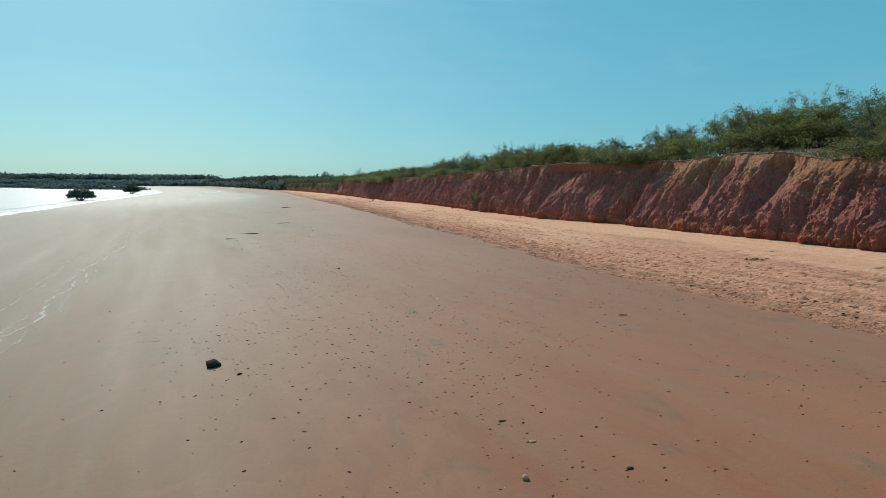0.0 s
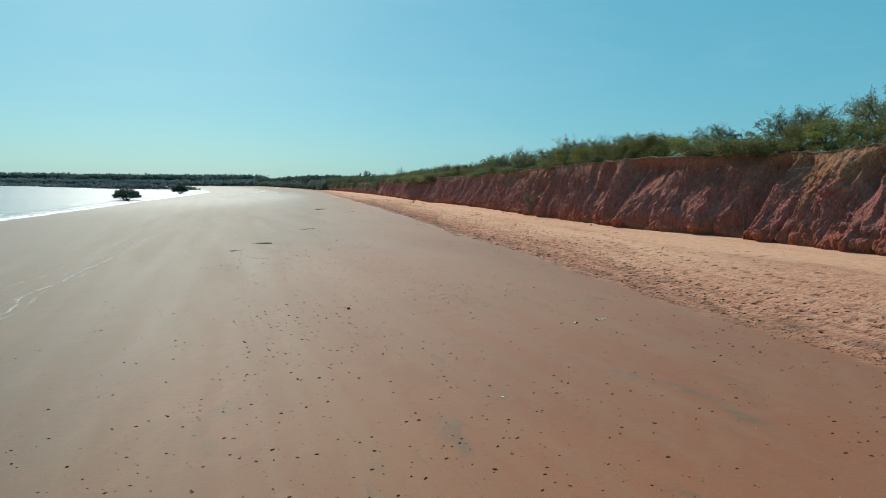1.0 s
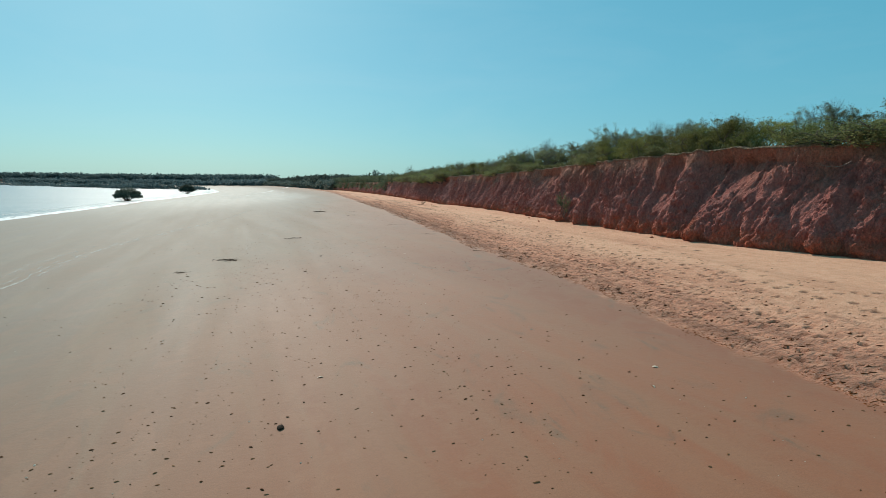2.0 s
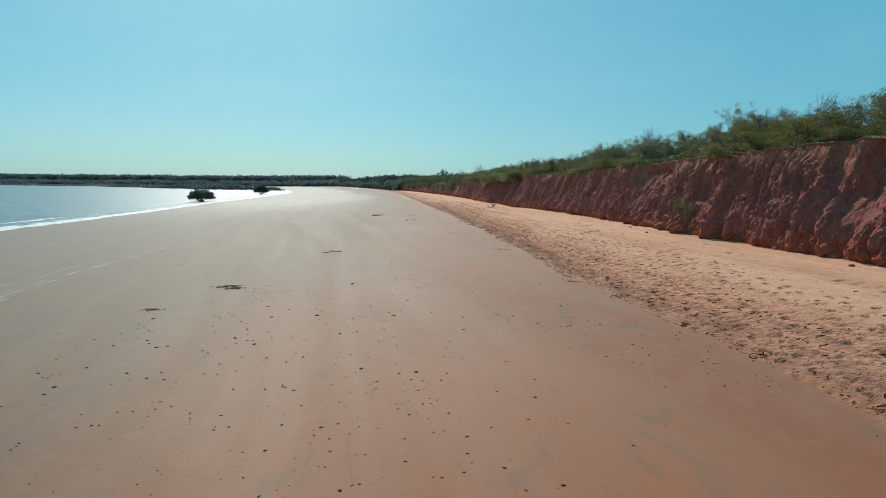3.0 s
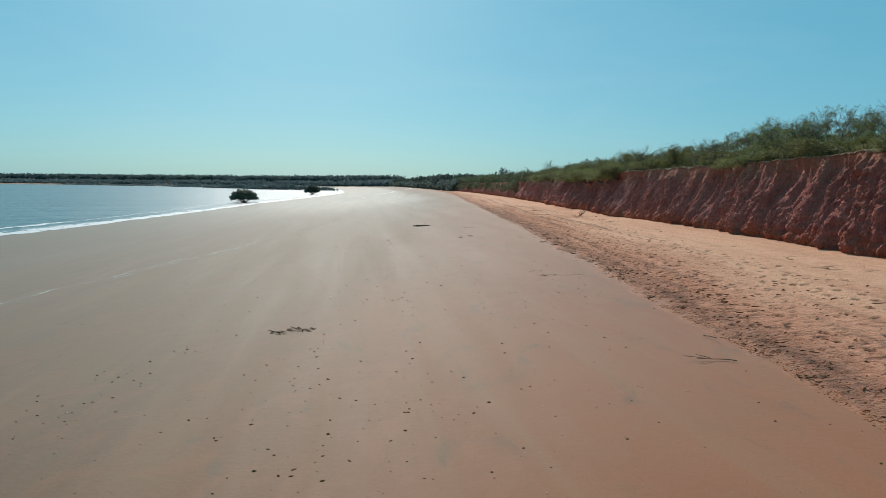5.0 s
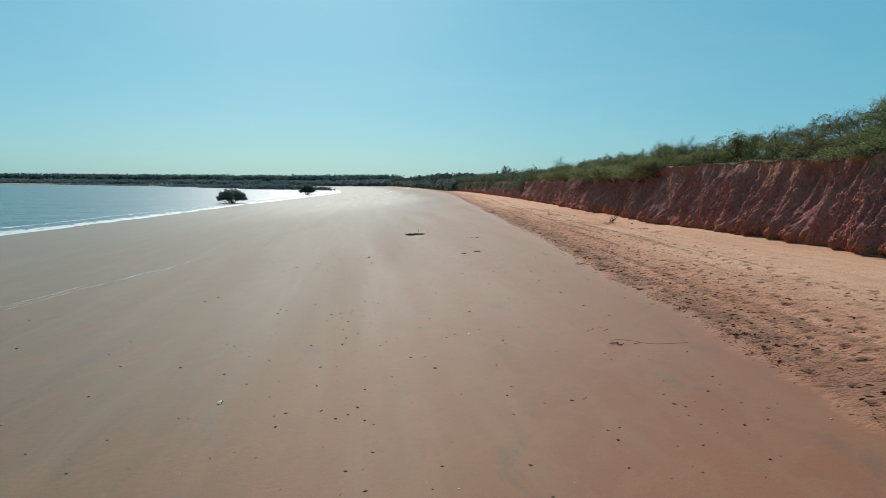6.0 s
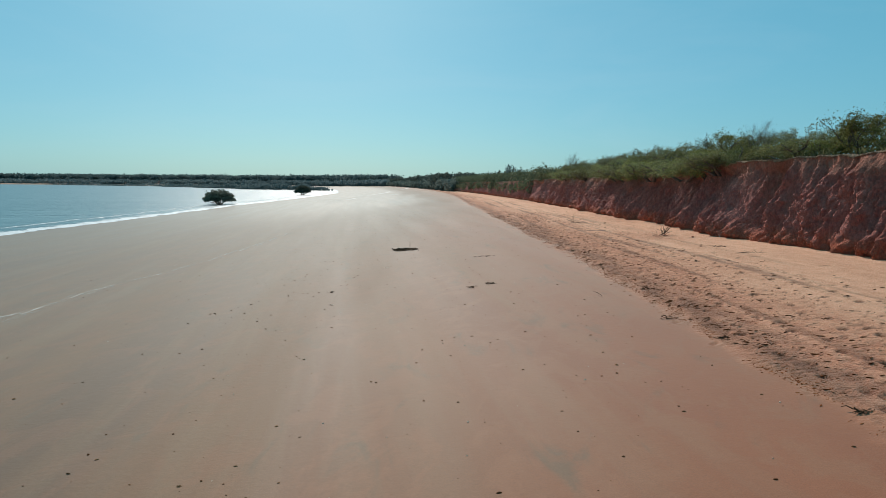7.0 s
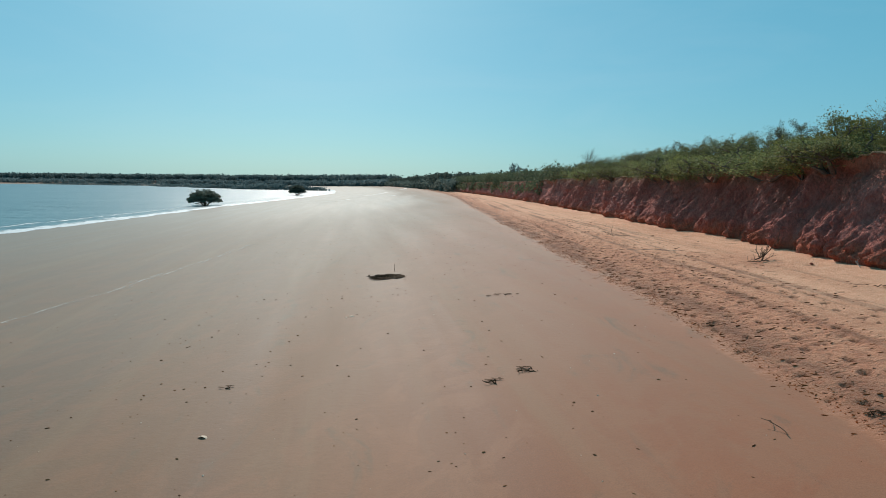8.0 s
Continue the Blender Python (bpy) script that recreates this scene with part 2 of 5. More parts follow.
def leaf_material(name, dark, light, glow=0.35, shine=0.12):
    m, n, k, b = material(name)
    geo, info = n.new("ShaderNodeNewGeometry"), n.new("ShaderNodeObjectInfo")
    leaf = mixed(n, k, geo.outputs["Random Per Island"], dark, light)
    tone = n.new("ShaderNodeHueSaturation")
    k.new(leaf, tone.inputs["Color"])
    k.new(level(n, k, info.outputs["Random"], 0, 1, 0.7, 1.3), tone.inputs["Value"])
    k.new(level(n, k, info.outputs["Random"], 0, 1, 0.485, 0.515), tone.inputs["Hue"])
    k.new(tone.outputs[0], b.inputs["Base Color"])
    b.inputs["Roughness"].default_value, b.inputs["Specular IOR Level"].default_value = 0.55, shine
    thin = n.new("ShaderNodeBsdfTranslucent")
    k.new(tone.outputs[0], thin.inputs[0])
    both = n.new("ShaderNodeMixShader")
    both.inputs[0].default_value = glow
    k.new(b.outputs[0], both.inputs[1])
    k.new(thin.outputs[0], both.inputs[2])
    k.new(both.outputs[0], n["Material Output"].inputs[0])
    return m


def plain_material(name, low, high, scale=8.0, rough=0.8, relief=0.0, spec=0.4):
    m, n, k, b = material(name)
    v = coords(n, k, local=True)
    f = noise_node(n, k, v, scale, 6, 0.65, 0.3)
    k.new(ramp(n, k, f, [(0.3, low), (0.7, high)]), b.inputs["Base Color"])
    b.inputs["Roughness"].default_value, b.inputs["Specular IOR Level"].default_value = rough, spec
    if relief:
        bump(n, k, b, f, 0.8, relief)
    return m


def bits_material(name, low, high, rough=0.7):
    """For heaps of small bits, each of its own tone."""
    m, n, k, b = material(name)
    geo = n.new("ShaderNodeNewGeometry")
    k.new(mixed(n, k, geo.outputs["Random Per Island"], low, high), b.inputs["Base Color"])
    b.inputs["Roughness"].default_value, b.inputs["Specular IOR Level"].default_value = max(rough, 0.9), 0.0
    return m


def water_material():
    m, n, k, b = material("sea_water")
    v = coords(n, k, (1.0, 1.0, 1.0), 15)
    tone = noise_node(n, k, coords(n, k, (1, 0.3, 1), 60), 0.05, 4, 0.6)
    k.new(ramp(n, k, tone, [(0.3, (0.062, 0.160, 0.186)), (0.7, (0.104, 0.215, 0.240))]), b.inputs["Base Color"])
    b.inputs["Roughness"].default_value, b.inputs["IOR"].default_value = 0.34, 1.33
    chop = maths(n, k, "ADD", noise_node(n, k, coords(n, k, (0.5, 1, 1), -12), 0.9, 5, 0.6, 0.3),
                 maths(n, k, "MULTIPLY", noise_node(n, k, coords(n, k, (0.4, 1, 1), -12), 0.25, 3, 0.5), 1.6))
    bump(n, k, b, chop, 1.0, 0.40)
    return m


def foam_material():
    """Thin foam: bubbles with holes through which the water shows."""
    m, n, k, b = material("sea_foam")
    k.new(ramp(n, k, noise_node(n, k, coords(n, k), 2.5, 6, 0.7), [(0.3, (0.50, 0.54, 0.54)), (0.6, (0.72, 0.75, 0.75))]), b.inputs["Base Color"])
    b.inputs["Roughness"].default_value = 0.6
    bump(n, k, b, noise_node(n, k, coords(n, k), 6, 5, 0.7), 0.6, 0.05)
    thickness = n.new("ShaderNodeAttribute")
    thickness.attribute_name = "thickness"
    lace = maths(n, k, "ADD", noise_node(n, k, coords(n, k, (1, 0.35, 1)), 0.9, 7, 0.7, 0.8), maths(n, k, "MULTIPLY", thickness.outputs["Fac"], 0.25))
    k.new(level(n, k, lace, 0.53, 0.68, 0.0, 0.95), b.inputs["Alpha"])
    return m


def lace_material():
    """Drying foam on sand: torn lace, drawn out along the beach."""
    m, n, k, b = material("drying_foam")
    b.inputs["Base Color"].default_value = (0.60, 0.55, 0.48, 1)
    b.inputs["Roughness"].default_value = 0.75
    thickness = n.new("ShaderNodeAttribute")
    thickness.attribute_name = "thickness"
    holes = noise_node(n, k, coords(n, k, (1.0, 0.42, 1.0), 6), 8.0, 7, 0.75, 0.8)
    lace = maths(n, k, "ADD", holes, maths(n, k, "MULTIPLY", thickness.outputs["Fac"], 0.40))
    k.new(level(n, k, lace, 0.62, 0.86, 0.0, 0.72), b.inputs["Alpha"])
    bump(n, k, b, holes, 0.5, 0.02)
    return m


def pool_material():
    """A thin, nearly smooth film of water over sand."""
    m, n, k, b = material("water_film")
    k.new(ramp(n, k, noise_node(n, k, coords(n, k), 0.8, 3, 0.5), [(0.3, (0.24, 0.18, 0.13)), (0.7, (0.30, 0.235, 0.17))]), b.inputs["Base Color"])
    b.inputs["Roughness"].default_value, b.inputs["IOR"].default_value = 0.36, 1.33
    bump(n, k, b, noise_node(n, k, coords(n, k), 2.0, 3, 0.5), 0.8, 0.08)
    return m


POOL = pool_material()
SAND, EARTH, SOIL, SEA, FOAM = beach_material(), cliff_material(), soil_material(), water_material(), foam_material()
LEAVES = [leaf_material("leaves_olive", (0.098, 0.112, 0.046), (0.250, 0.258, 0.106), 0.48),
          leaf_material("leaves_yellow_green", (0.118, 0.128, 0.038), (0.270, 0.270, 0.082), 0.50),
          leaf_material("leaves_grey_green", (0.108, 0.118, 0.066), (0.250, 0.264, 0.142), 0.48)]
MANGROVE_LEAVES = leaf_material("leaves_mangrove", (0.084, 0.096, 0.074), (0.165, 0.182, 0.136), 0.4, 0.1)
DULL_LEAVES = leaf_material("leaves_distant_scrub", (0.080, 0.094, 0.058), (0.146, 0.162, 0.094), 0.36, 0.02)
# paler, bluer leaves: the haze of distance is painted into their colour
HAZY_LEAVES = leaf_material("leaves_bend_scrub_hazed", (0.104, 0.130, 0.112), (0.148, 0.172, 0.146), 0.45, 0.0)
FAR_HAZED_LEAVES = leaf_material("leaves_far_woods_hazed", (0.132, 0.182, 0.186), (0.152, 0.204, 0.203), 0.50, 0.0)
FAR_HAZED_FRINGE = leaf_material("leaves_far_mangrove_hazed", (0.104, 0.142, 0.143), (0.122, 0.162, 0.160), 0.50, 0.0)
BARK = plain_material("bark", (0.07, 0.055, 0.045), (0.16, 0.13, 0.11), 14, 0.9, 0.01)
GREY_BARK = plain_material("grey_bark", (0.09, 0.076, 0.066), (0.19, 0.165, 0.145), 14, 0.9, 0.006)
DEAD_WOOD = plain_material("dead_wood", (0.060, 0.036, 0.024), (0.15, 0.095, 0.062), 20, 0.9, 0.004, 0.15)
GREY_WOOD = plain_material("weathered_wood", (0.16, 0.12, 0.10), (0.32, 0.26, 0.22), 20, 0.9, 0.004)
DARK_ROCK = plain_material("dark_rock", (0.024, 0.014, 0.009), (0.060, 0.036, 0.024), 12, 0.85, 0.012, 0.15)
WEED = plain_material("wrack", (0.034, 0.017, 0.009), (0.115, 0.062, 0.034), 25, 0.95, 0.01, 0.1)
PALE_ROCK = plain_material("pale_rock", (0.30, 0.17, 0.10), (0.48, 0.32, 0.21), 18, 0.85, 0.006, 0.2)
SHELL = plain_material("shell", (0.48, 0.34, 0.23), (0.72, 0.56, 0.42), 40, 0.6)
GRASS = leaf_material("dry_grass", (0.090, 0.085, 0.035), (0.230, 0.200, 0.100), 0.3)
PEBBLES = bits_material("dark_pebbles", (0.095, 0.034, 0.015), (0.330, 0.160, 0.082))
SHELL_BITS = bits_material("shell_bits", (0.42, 0.32, 0.24), (0.76, 0.66, 0.55), 0.5)
LITTER = bits_material("leaf_litter", (0.150, 0.034, 0.010), (0.400, 0.142, 0.062), 0.9)
TWIGS = bits_material("dark_twigs", (0.085, 0.022, 0.008), (0.210, 0.072, 0.030), 0.9)
FLECKS = lace_material()
CORD = plain_material("cord", (0.05, 0.03, 0.02), (0.12, 0.08, 0.055), 30, 0.8)

# ---- the line of the bank: along the beach, then bending round the bay ----
BANK = np.array([(22.8, -900), (22.8, -400), (22.8, -60), (22.7, 0), (22.6, 60), (22.0, 110), (21.5, 140), (19, 195), (14, 250), (2, 350),
                 (-16, 470), (-42, 590), (-88, 690), (-160, 765), (-275, 815), (-430, 850), (-700, 900), (-1300, 960), (-2600, 1000)], float)


def curve_through(points, steps=24):
    """A smooth line through the points."""
    out = []
    p = np.vstack([2 * points[0] - points[1], points, 2 * points[-1] - points[-2]])
    for i in range(1, len(p) - 2):
        t = np.linspace(0, 1, steps, endpoint=False)[:, None]
        d1, d2 = (p[i + 1] - p[i - 1]) / 2, (p[i + 2] - p[i]) / 2
        span = np.linalg.norm(p[i + 1] - p[i])
        d1, d2 = d1 / np.linalg.norm(d1) * span, d2 / np.linalg.norm(d2) * span
        out.append((2 * t**3 - 3 * t**2 + 1) * p[i] + (t**3 - 2 * t**2 + t) * d1 + (3 * t**2 - 2 * t**3) * p[i + 1] + (t**3 - t**2) * d2)
    return np.vstack(out + [p[-2:-1]])


LINE = curve_through(BANK)
RUN = np.concatenate([[0], np.cumsum(np.linalg.norm(np.diff(LINE, axis=0), axis=1))])
RUN -= np.interp(0.0, LINE[:400, 1], RUN[:400])             # run 0 lies abreast of y = 0


def bank_at(s):
    """Places on the bank's line at runs s, and the way from there out to sea."""
    p = np.stack([np.interp(s, RUN, LINE[:, 0]), np.interp(s, RUN, LINE[:, 1])], -1)
    q = np.stack([np.interp(s + 1.5, RUN, LINE[:, 0]), np.interp(s + 1.5, RUN, LINE[:, 1])], -1)
    r = np.stack([np.interp(s - 1.5, RUN, LINE[:, 0]), np.interp(s - 1.5, RUN, LINE[:, 1])], -1)
    w = q - r
    w /= np.linalg.norm(w, axis=-1, keepdims=True) + 1e-9
    return p, np.stack([-w[..., 1], w[..., 0]], -1)


def off_bank(x, y):
    """How far places lie out to sea from the bank's line, and at which run."""
    x, y = np.asarray(x, float).ravel(), np.asarray(y, float).ravel()
    best, side, run = np.full(x.shape, 1e12), np.ones(x.shape), np.zeros(x.shape)
    for i in range(len(LINE) - 1):
        a, w = LINE[i], LINE[i + 1] - LINE[i]
        long2 = w @ w
        t = np.clip(((x - a[0]) * w[0] + (y - a[1]) * w[1]) / long2, 0, 1)
        dx, dy = x - a[0] - t * w[0], y - a[1] - t * w[1]
        d = dx * dx + dy * dy
        near = d < best
        best[near], run[near] = d[near], RUN[i] + (t * np.sqrt(long2))[near]
        side[near] = np.sign(w[0] * dy - w[1] * dx)[near]
    return np.sqrt(best) * np.where(side == 0, 1, side), run


def beach_height(d, run):
    """The beach's height at d metres to sea from the bank's foot."""
    d = d / np.interp(run, [210, 400], [1.0, 0.73])
    return np.interp(d, [-40, 0, 4.8, 9.2, 16, 22, 30, 63, 110, 160, 4000], [1.2, 0.98, 0.74, 0.22, -0.24, -0.54, -1.06, WATER, -5.2, -7, -9])


# ---- ground: one sheet from behind the camera to the horizon ----
gx = spaced((-3200, -400, 400), (-400, -120, 20), (-120, -60, 4), (-60, -14, 1.6), (-14, 12.4, 0.5), (12.4, 19.2, 0.052), (19.25, 23.0, 0.25), (23.0, 40, 1.5), (40, 60, 20))
gy = spaced((-1200, -100, 200), (-100, 0, 10), (0, 7, 0.5), (7, 92, 0.056), (92, 98, 0.1), (98, 130, 0.22), (130, 230, 1.2), (230, 420, 5), (420, 1100, 17), (1100, 2400, 260))
GX, GY = np.meshgrid(gx, gy)
far_side, along = off_bank(GX, GY)
far_side, along = far_side.reshape(GX.shape), along.reshape(GX.shape)
GZ = beach_height(far_side, along)
def sand_edge(y):
    """How far out from the bank's line the loose sand ends."""
    return np.interp(y, [0, 15, 20, 27, 35, 45, 50, 65, 75, 83, 95, 140], [9.0, 9.0, 9.5, 9.2, 9.0, 9.2, 9.1, 8.7, 8.65, 8.35, 8.4, 8.4])


edge = sand_edge(GY) + 0.20 * grain(GY / 6.0, 0 * GY, 3) + 0.16 * grain(GY / 1.3, GX * 0, 4)     # where the loose sand begins
edge *= np.interp(along, [140, 330, 600, 700], [1.0, 0.30, 0.30, 0.05])
loose = smooth(edge + 0.18, edge - 0.18, far_side)
near = smooth(135, 110, GY) * smooth(-2, 6, GY)
# gentle swells all over, a low scarp and pitted loose sand along the bank
GZ += 0.025 * layers(GX / 9, GY / 16, 3, 11) * smooth(60, 40, far_side)
GZ += loose * 0.025
lane_sand = smooth(edge - 4.4, edge - 1.4, far_side + 0.9 * grain(GX / 1.5, GY / 6, 32)) * (0.72 + 0.28 * smooth(70, 45, GY))
churned = np.maximum(np.maximum(lane_sand, 0.85 * smooth(29, 19, GY) * smooth(1.8, 3.6, far_side + 0.8 * grain(GX / 1.7, GY / 5, 70))), smooth(0.15, 0.5, grain(GX / 2.2, GY / 7, 31)) * np.interp(GY, [10, 25, 40], [0.75, 0.6, 0.4]) * smooth(1.6, 3.4, far_side))
pits = layers(GX / 0.38, GY / 0.22, 2, 21)
GZ += near * loose * (0.014 * layers(GX / 0.8, GY / 0.9, 3, 25) - 0.040 * (0.10 + churned) * smooth(0.30, 0.70, pits) + 0.010 * churned * pits)


# share of darkening: painted shade in prints, later also the damp lane
DAMP_SHADE = np.zeros(GX.shape)


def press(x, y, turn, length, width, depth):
    """Press one print into the loose sand, with a low rim; its shade goes into the colour too."""
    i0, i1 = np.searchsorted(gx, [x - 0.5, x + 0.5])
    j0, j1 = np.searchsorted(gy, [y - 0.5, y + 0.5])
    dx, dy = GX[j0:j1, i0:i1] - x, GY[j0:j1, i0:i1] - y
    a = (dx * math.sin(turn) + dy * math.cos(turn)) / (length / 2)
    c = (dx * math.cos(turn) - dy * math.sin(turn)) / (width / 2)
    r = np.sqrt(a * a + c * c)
    DAMP_SHADE[j0:j1, i0:i1] = np.maximum(DAMP_SHADE[j0:j1, i0:i1], smooth(1.08, 0.78, r) * min(1.0, depth / 0.05))
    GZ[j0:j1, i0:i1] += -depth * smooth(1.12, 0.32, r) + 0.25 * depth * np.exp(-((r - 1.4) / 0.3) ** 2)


def trail(way, stride, lively):
    """The prints of somebody who walked along the beach by the places of way."""
    y, foot = way[0][1], 1
    while y < way[-1][1]:
        x = float(np.interp(y, [p[1] for p in way], [p[0] for p in way])) + 0.12 * math.sin(y / 5 + stride * 30) + foot * 0.11 + lively.uniform(-0.05, 0.05)
        press(x, y, lively.uniform(-0.25, 0.25), lively.uniform(0.19, 0.26), lively.uniform(0.15, 0.22), lively.uniform(0.045, 0.07))
        y += stride * lively.uniform(0.85, 1.15)
        foot = -foot


steps = random.Random(5)
for way, stride in (([(17.6, 8), (17.5, 38), (18.1, 46), (18.0, 55), (18.5, 63), (17.0, 84), (16.9, 118)], 0.66),
                    ([(16.9, 30), (16.9, 38), (17.5, 46), (17.4, 56), (17.8, 64), (17.9, 72)], 0.70),
                    ([(15.2, 8), (15.5, 38), (15.7, 44), (15.2, 60), (15.1, 87), (15.2, 118)], 0.64),
                    ([(14.1, 20), (14.2, 60), (14.3, 79), (14.7, 95), (14.9, 120)], 0.62),
                    ([(16.0, 56), (16.3, 77), (16.0, 96)], 0.68)):
    trail(way, stride, steps)
for _ in range(2200):
    y = steps.uniform(8, 108)
    if y > 62 and steps.random() < 0.55:
        continue
    press(22.6 - 0.01 * max(y - 60, 0) - float(sand_edge(y)) + abs(steps.gauss(0, 2.1)) + 0.1, y, 1.57 + steps.uniform(-0.5, 0.5), steps.uniform(0.12, 0.24), steps.uniform(0.07, 0.12), steps.uniform(0.02, 0.045))
for _ in range(650):
    y = steps.uniform(8, 112)
    press(22.6 - steps.uniform(3.6, 9.0) - 0.01 * max(y - 60, 0), y, 1.57 + steps.uniform(-0.6, 0.6), steps.uniform(0.18, 0.34), steps.uniform(0.10, 0.15), steps.uniform(0.02, 0.05))
for _ in range(160):
    press(steps.uniform(18.0, 21.0), steps.uniform(8, 112), steps.uniform(-1.5, 1.5), steps.uniform(0.16, 0.32), steps.uniform(0.1, 0.2), steps.uniform(0.03, 0.06))

ground_mesh = mesh_of("ground", np.stack([GX, GY, GZ], -1).reshape(-1, 3), grid_faces(*GX.shape), SAND)
# damp lane and dark streaks, joined below with the prints' painted shade
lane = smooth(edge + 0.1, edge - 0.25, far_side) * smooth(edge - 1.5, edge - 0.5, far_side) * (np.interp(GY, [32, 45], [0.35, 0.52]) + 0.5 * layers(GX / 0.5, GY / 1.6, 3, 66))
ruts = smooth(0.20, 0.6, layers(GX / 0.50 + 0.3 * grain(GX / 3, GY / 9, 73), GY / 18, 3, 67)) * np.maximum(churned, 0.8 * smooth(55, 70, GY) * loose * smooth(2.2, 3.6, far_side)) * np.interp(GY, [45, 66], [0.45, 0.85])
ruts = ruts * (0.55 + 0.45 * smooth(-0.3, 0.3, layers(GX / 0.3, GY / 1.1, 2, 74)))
DAMP_SHADE = np.clip(np.maximum(DAMP_SHADE, np.maximum(lane, ruts)), 0, 1)
fade = smooth(edge + 0.30, edge - 0.55, far_side + 0.22 * layers(GX / 0.4, GY / 0.9, 3, 68))
for key, value in (("dry", fade), ("damp_shade", DAMP_SHADE), ("redder", np.clip(np.interp(GY, [46, 64], [0.0, 1.0]) - 0.8 * smooth(0.1, 0.45, layers(GX / 0.9, GY / 16, 3, 69)), 0, 1)), ("churn", churned), ("film", np.maximum(np.interp(GY, [90, 200], [0.25, 1.0]) * smooth(26, 42, far_side + 2.0 * layers(GX / 10, GY / 40, 3, 9)), smooth(70, 190, GY) * smooth(11, 22, far_side + 2.5 * layers(GX / 5, GY / 40, 3, 10)))), ("wet", smooth(9.5, 22, far_side - np.interp(GY, [18, 50, 90, 160, 500], [5.5, -0.3, -1.5, -7.0, -14.0]) + 1.5 * layers(GX / 8, GY / 30, 3, 8)))):
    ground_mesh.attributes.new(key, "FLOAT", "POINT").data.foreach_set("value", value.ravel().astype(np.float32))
ground = tagged(new("ground", ground_mesh), "pale wet packed sand with a strip of loose orange sand and footprints", "beach", kind="structure")


def ground_z(x, y):
    """The ground's height at a place in the sheet's near part."""
    i, j = np.clip(np.searchsorted(gx, x) - 1, 0, len(gx) - 2), np.clip(np.searchsorted(gy, y) - 1, 0, len(gy) - 2)
    u, v = (x - gx[i]) / (gx[i + 1] - gx[i]), (y - gy[j]) / (gy[j + 1] - gy[j])
    return (GZ[j, i] * (1 - u) + GZ[j, i + 1] * u) * (1 - v) + (GZ[j + 1, i] * (1 - u) + GZ[j + 1, i + 1] * u) * v


# ---- the red earth bank ----
def foot_shift(y):
    """How far the bank's foot stands back from its smooth line (metres inland)."""
    return np.interp(y, [-60, 10, 20, 27, 31.5, 36, 42, 50, 56, 66, 73, 80, 86, 94, 102, 116, 140, 200],
                     [2.2, 2.1, 1.7, 1.3, 1.5, -0.2, -0.4, -0.5, -0.2, 0.3, 0.4, 0.0, -0.9, -0.1, -0.7, 0.0, 0.2, 0.0])


def top_height(y):
    return np.interp(y, [-60, 10, 15, 19, 21.5, 25, 28, 30, 34, 39, 45, 50, 57, 65, 75, 87, 93, 100, 112, 125, 150, 200, 300],
                     [4.7, 4.7, 4.75, 4.85, 5.3, 5.4, 5.1, 5.2, 5.15, 5.25, 5.1, 5.0, 4.85, 4.7, 4.6, 4.5, 4.2, 4.15, 4.0, 4.1, 3.9, 3.8, 3.8])


cs = spaced((-120, 6, 2.0), (6, 100, 0.042), (100, 135, 0.14), (135, 220, 0.5), (220, 420, 2.0), (420, RUN[-1] - 5, 12))
base, outward = bank_at(cs)
cy = np.where(cs < 250, base[:, 1], 300.0)
shift, top = foot_shift(cy), top_height(cy) + 0.09 * layers(cs / 1.3, 0 * cs, 4, 40) * (cs < 250)
lean = np.interp(cy, [15, 24, 31, 36, 60, 85, 120, 160], [1.7, 2.6, 2.2, 1.5, 1.25, 1.4, 1.2, 0.6]) + 0.25 * grain(cs / 5, 0 * cs, 41)
rows = np.concatenate([np.linspace(-0.10, 0.16, 22)[:-1], np.linspace(0.16, 0.86, 62)[:-1], np.linspace(0.86, 1.0, 13)])
V, S = rows[:, None], cs[None, :]
back = np.interp(V, [-0.1, 0.0, 0.06, 0.18, 0.55, 0.86, 1.0], [-0.02, 0.0, 0.03, 0.18, 0.68, 0.96, 0.98]) * lean[None, :]
gentle = np.interp(V, [-0.1, 0.0, 0.06, 0.18, 0.55, 0.86, 1.0], [-0.02, 0.0, 0.03, 0.16, 0.54, 0.88, 1.0]) * lean[None, :]
back = back + (gentle - back) * smooth(40, 32, cy)[None, :]
height = 0.95 + V * (top[None, :] - 0.95)
fan = S + 0.45 * V * grain(S / 3.1, 0 * V, 44)
face = np.clip(smooth(-0.15, 0.2, V) * smooth(1.05, 0.75, V) + 0.26, 0, 1)
fan = fan + (0.30 * grain(S / 0.8, V * 3.5, 43) + 0.13 * grain(S / 0.33, V * 9, 60)) * np.interp(S, [50, 64], [1.0, 0.5])
bulbs = 0.95 * np.abs(grain(fan / 1.35, 0.35 * V + 9, 46)) + 0.45 * np.abs(grain(fan / 0.62, 0.6 * V + 4, 34)) - 0.36      # rounded lobes at the foot
ridges = 0.62 - 1.55 * np.abs(grain(fan / 2.9, 0.35 * V + 3, 45))                                                        # sharp ridges between scooped gullies
ridges *= np.interp(S, [62, 72, 98, 110], [1.0, 0.78, 0.78, 1.0])
ridges += 0.55 * (0.30 - np.abs(grain(fan / 1.05, 0.7 * V + 13, 35)))
low_part = smooth(0.42, 0.08, V)
bulge = (ridges * 0.95) * (1 - low_part) + (bulbs * 1.15 + 0.45 * ridges) * low_part
flutes = 0.30 * (0.28 - np.abs(grain(fan / 0.52, 0.5 * V + 7, 33))) * smooth(0.5, 0.82, V)
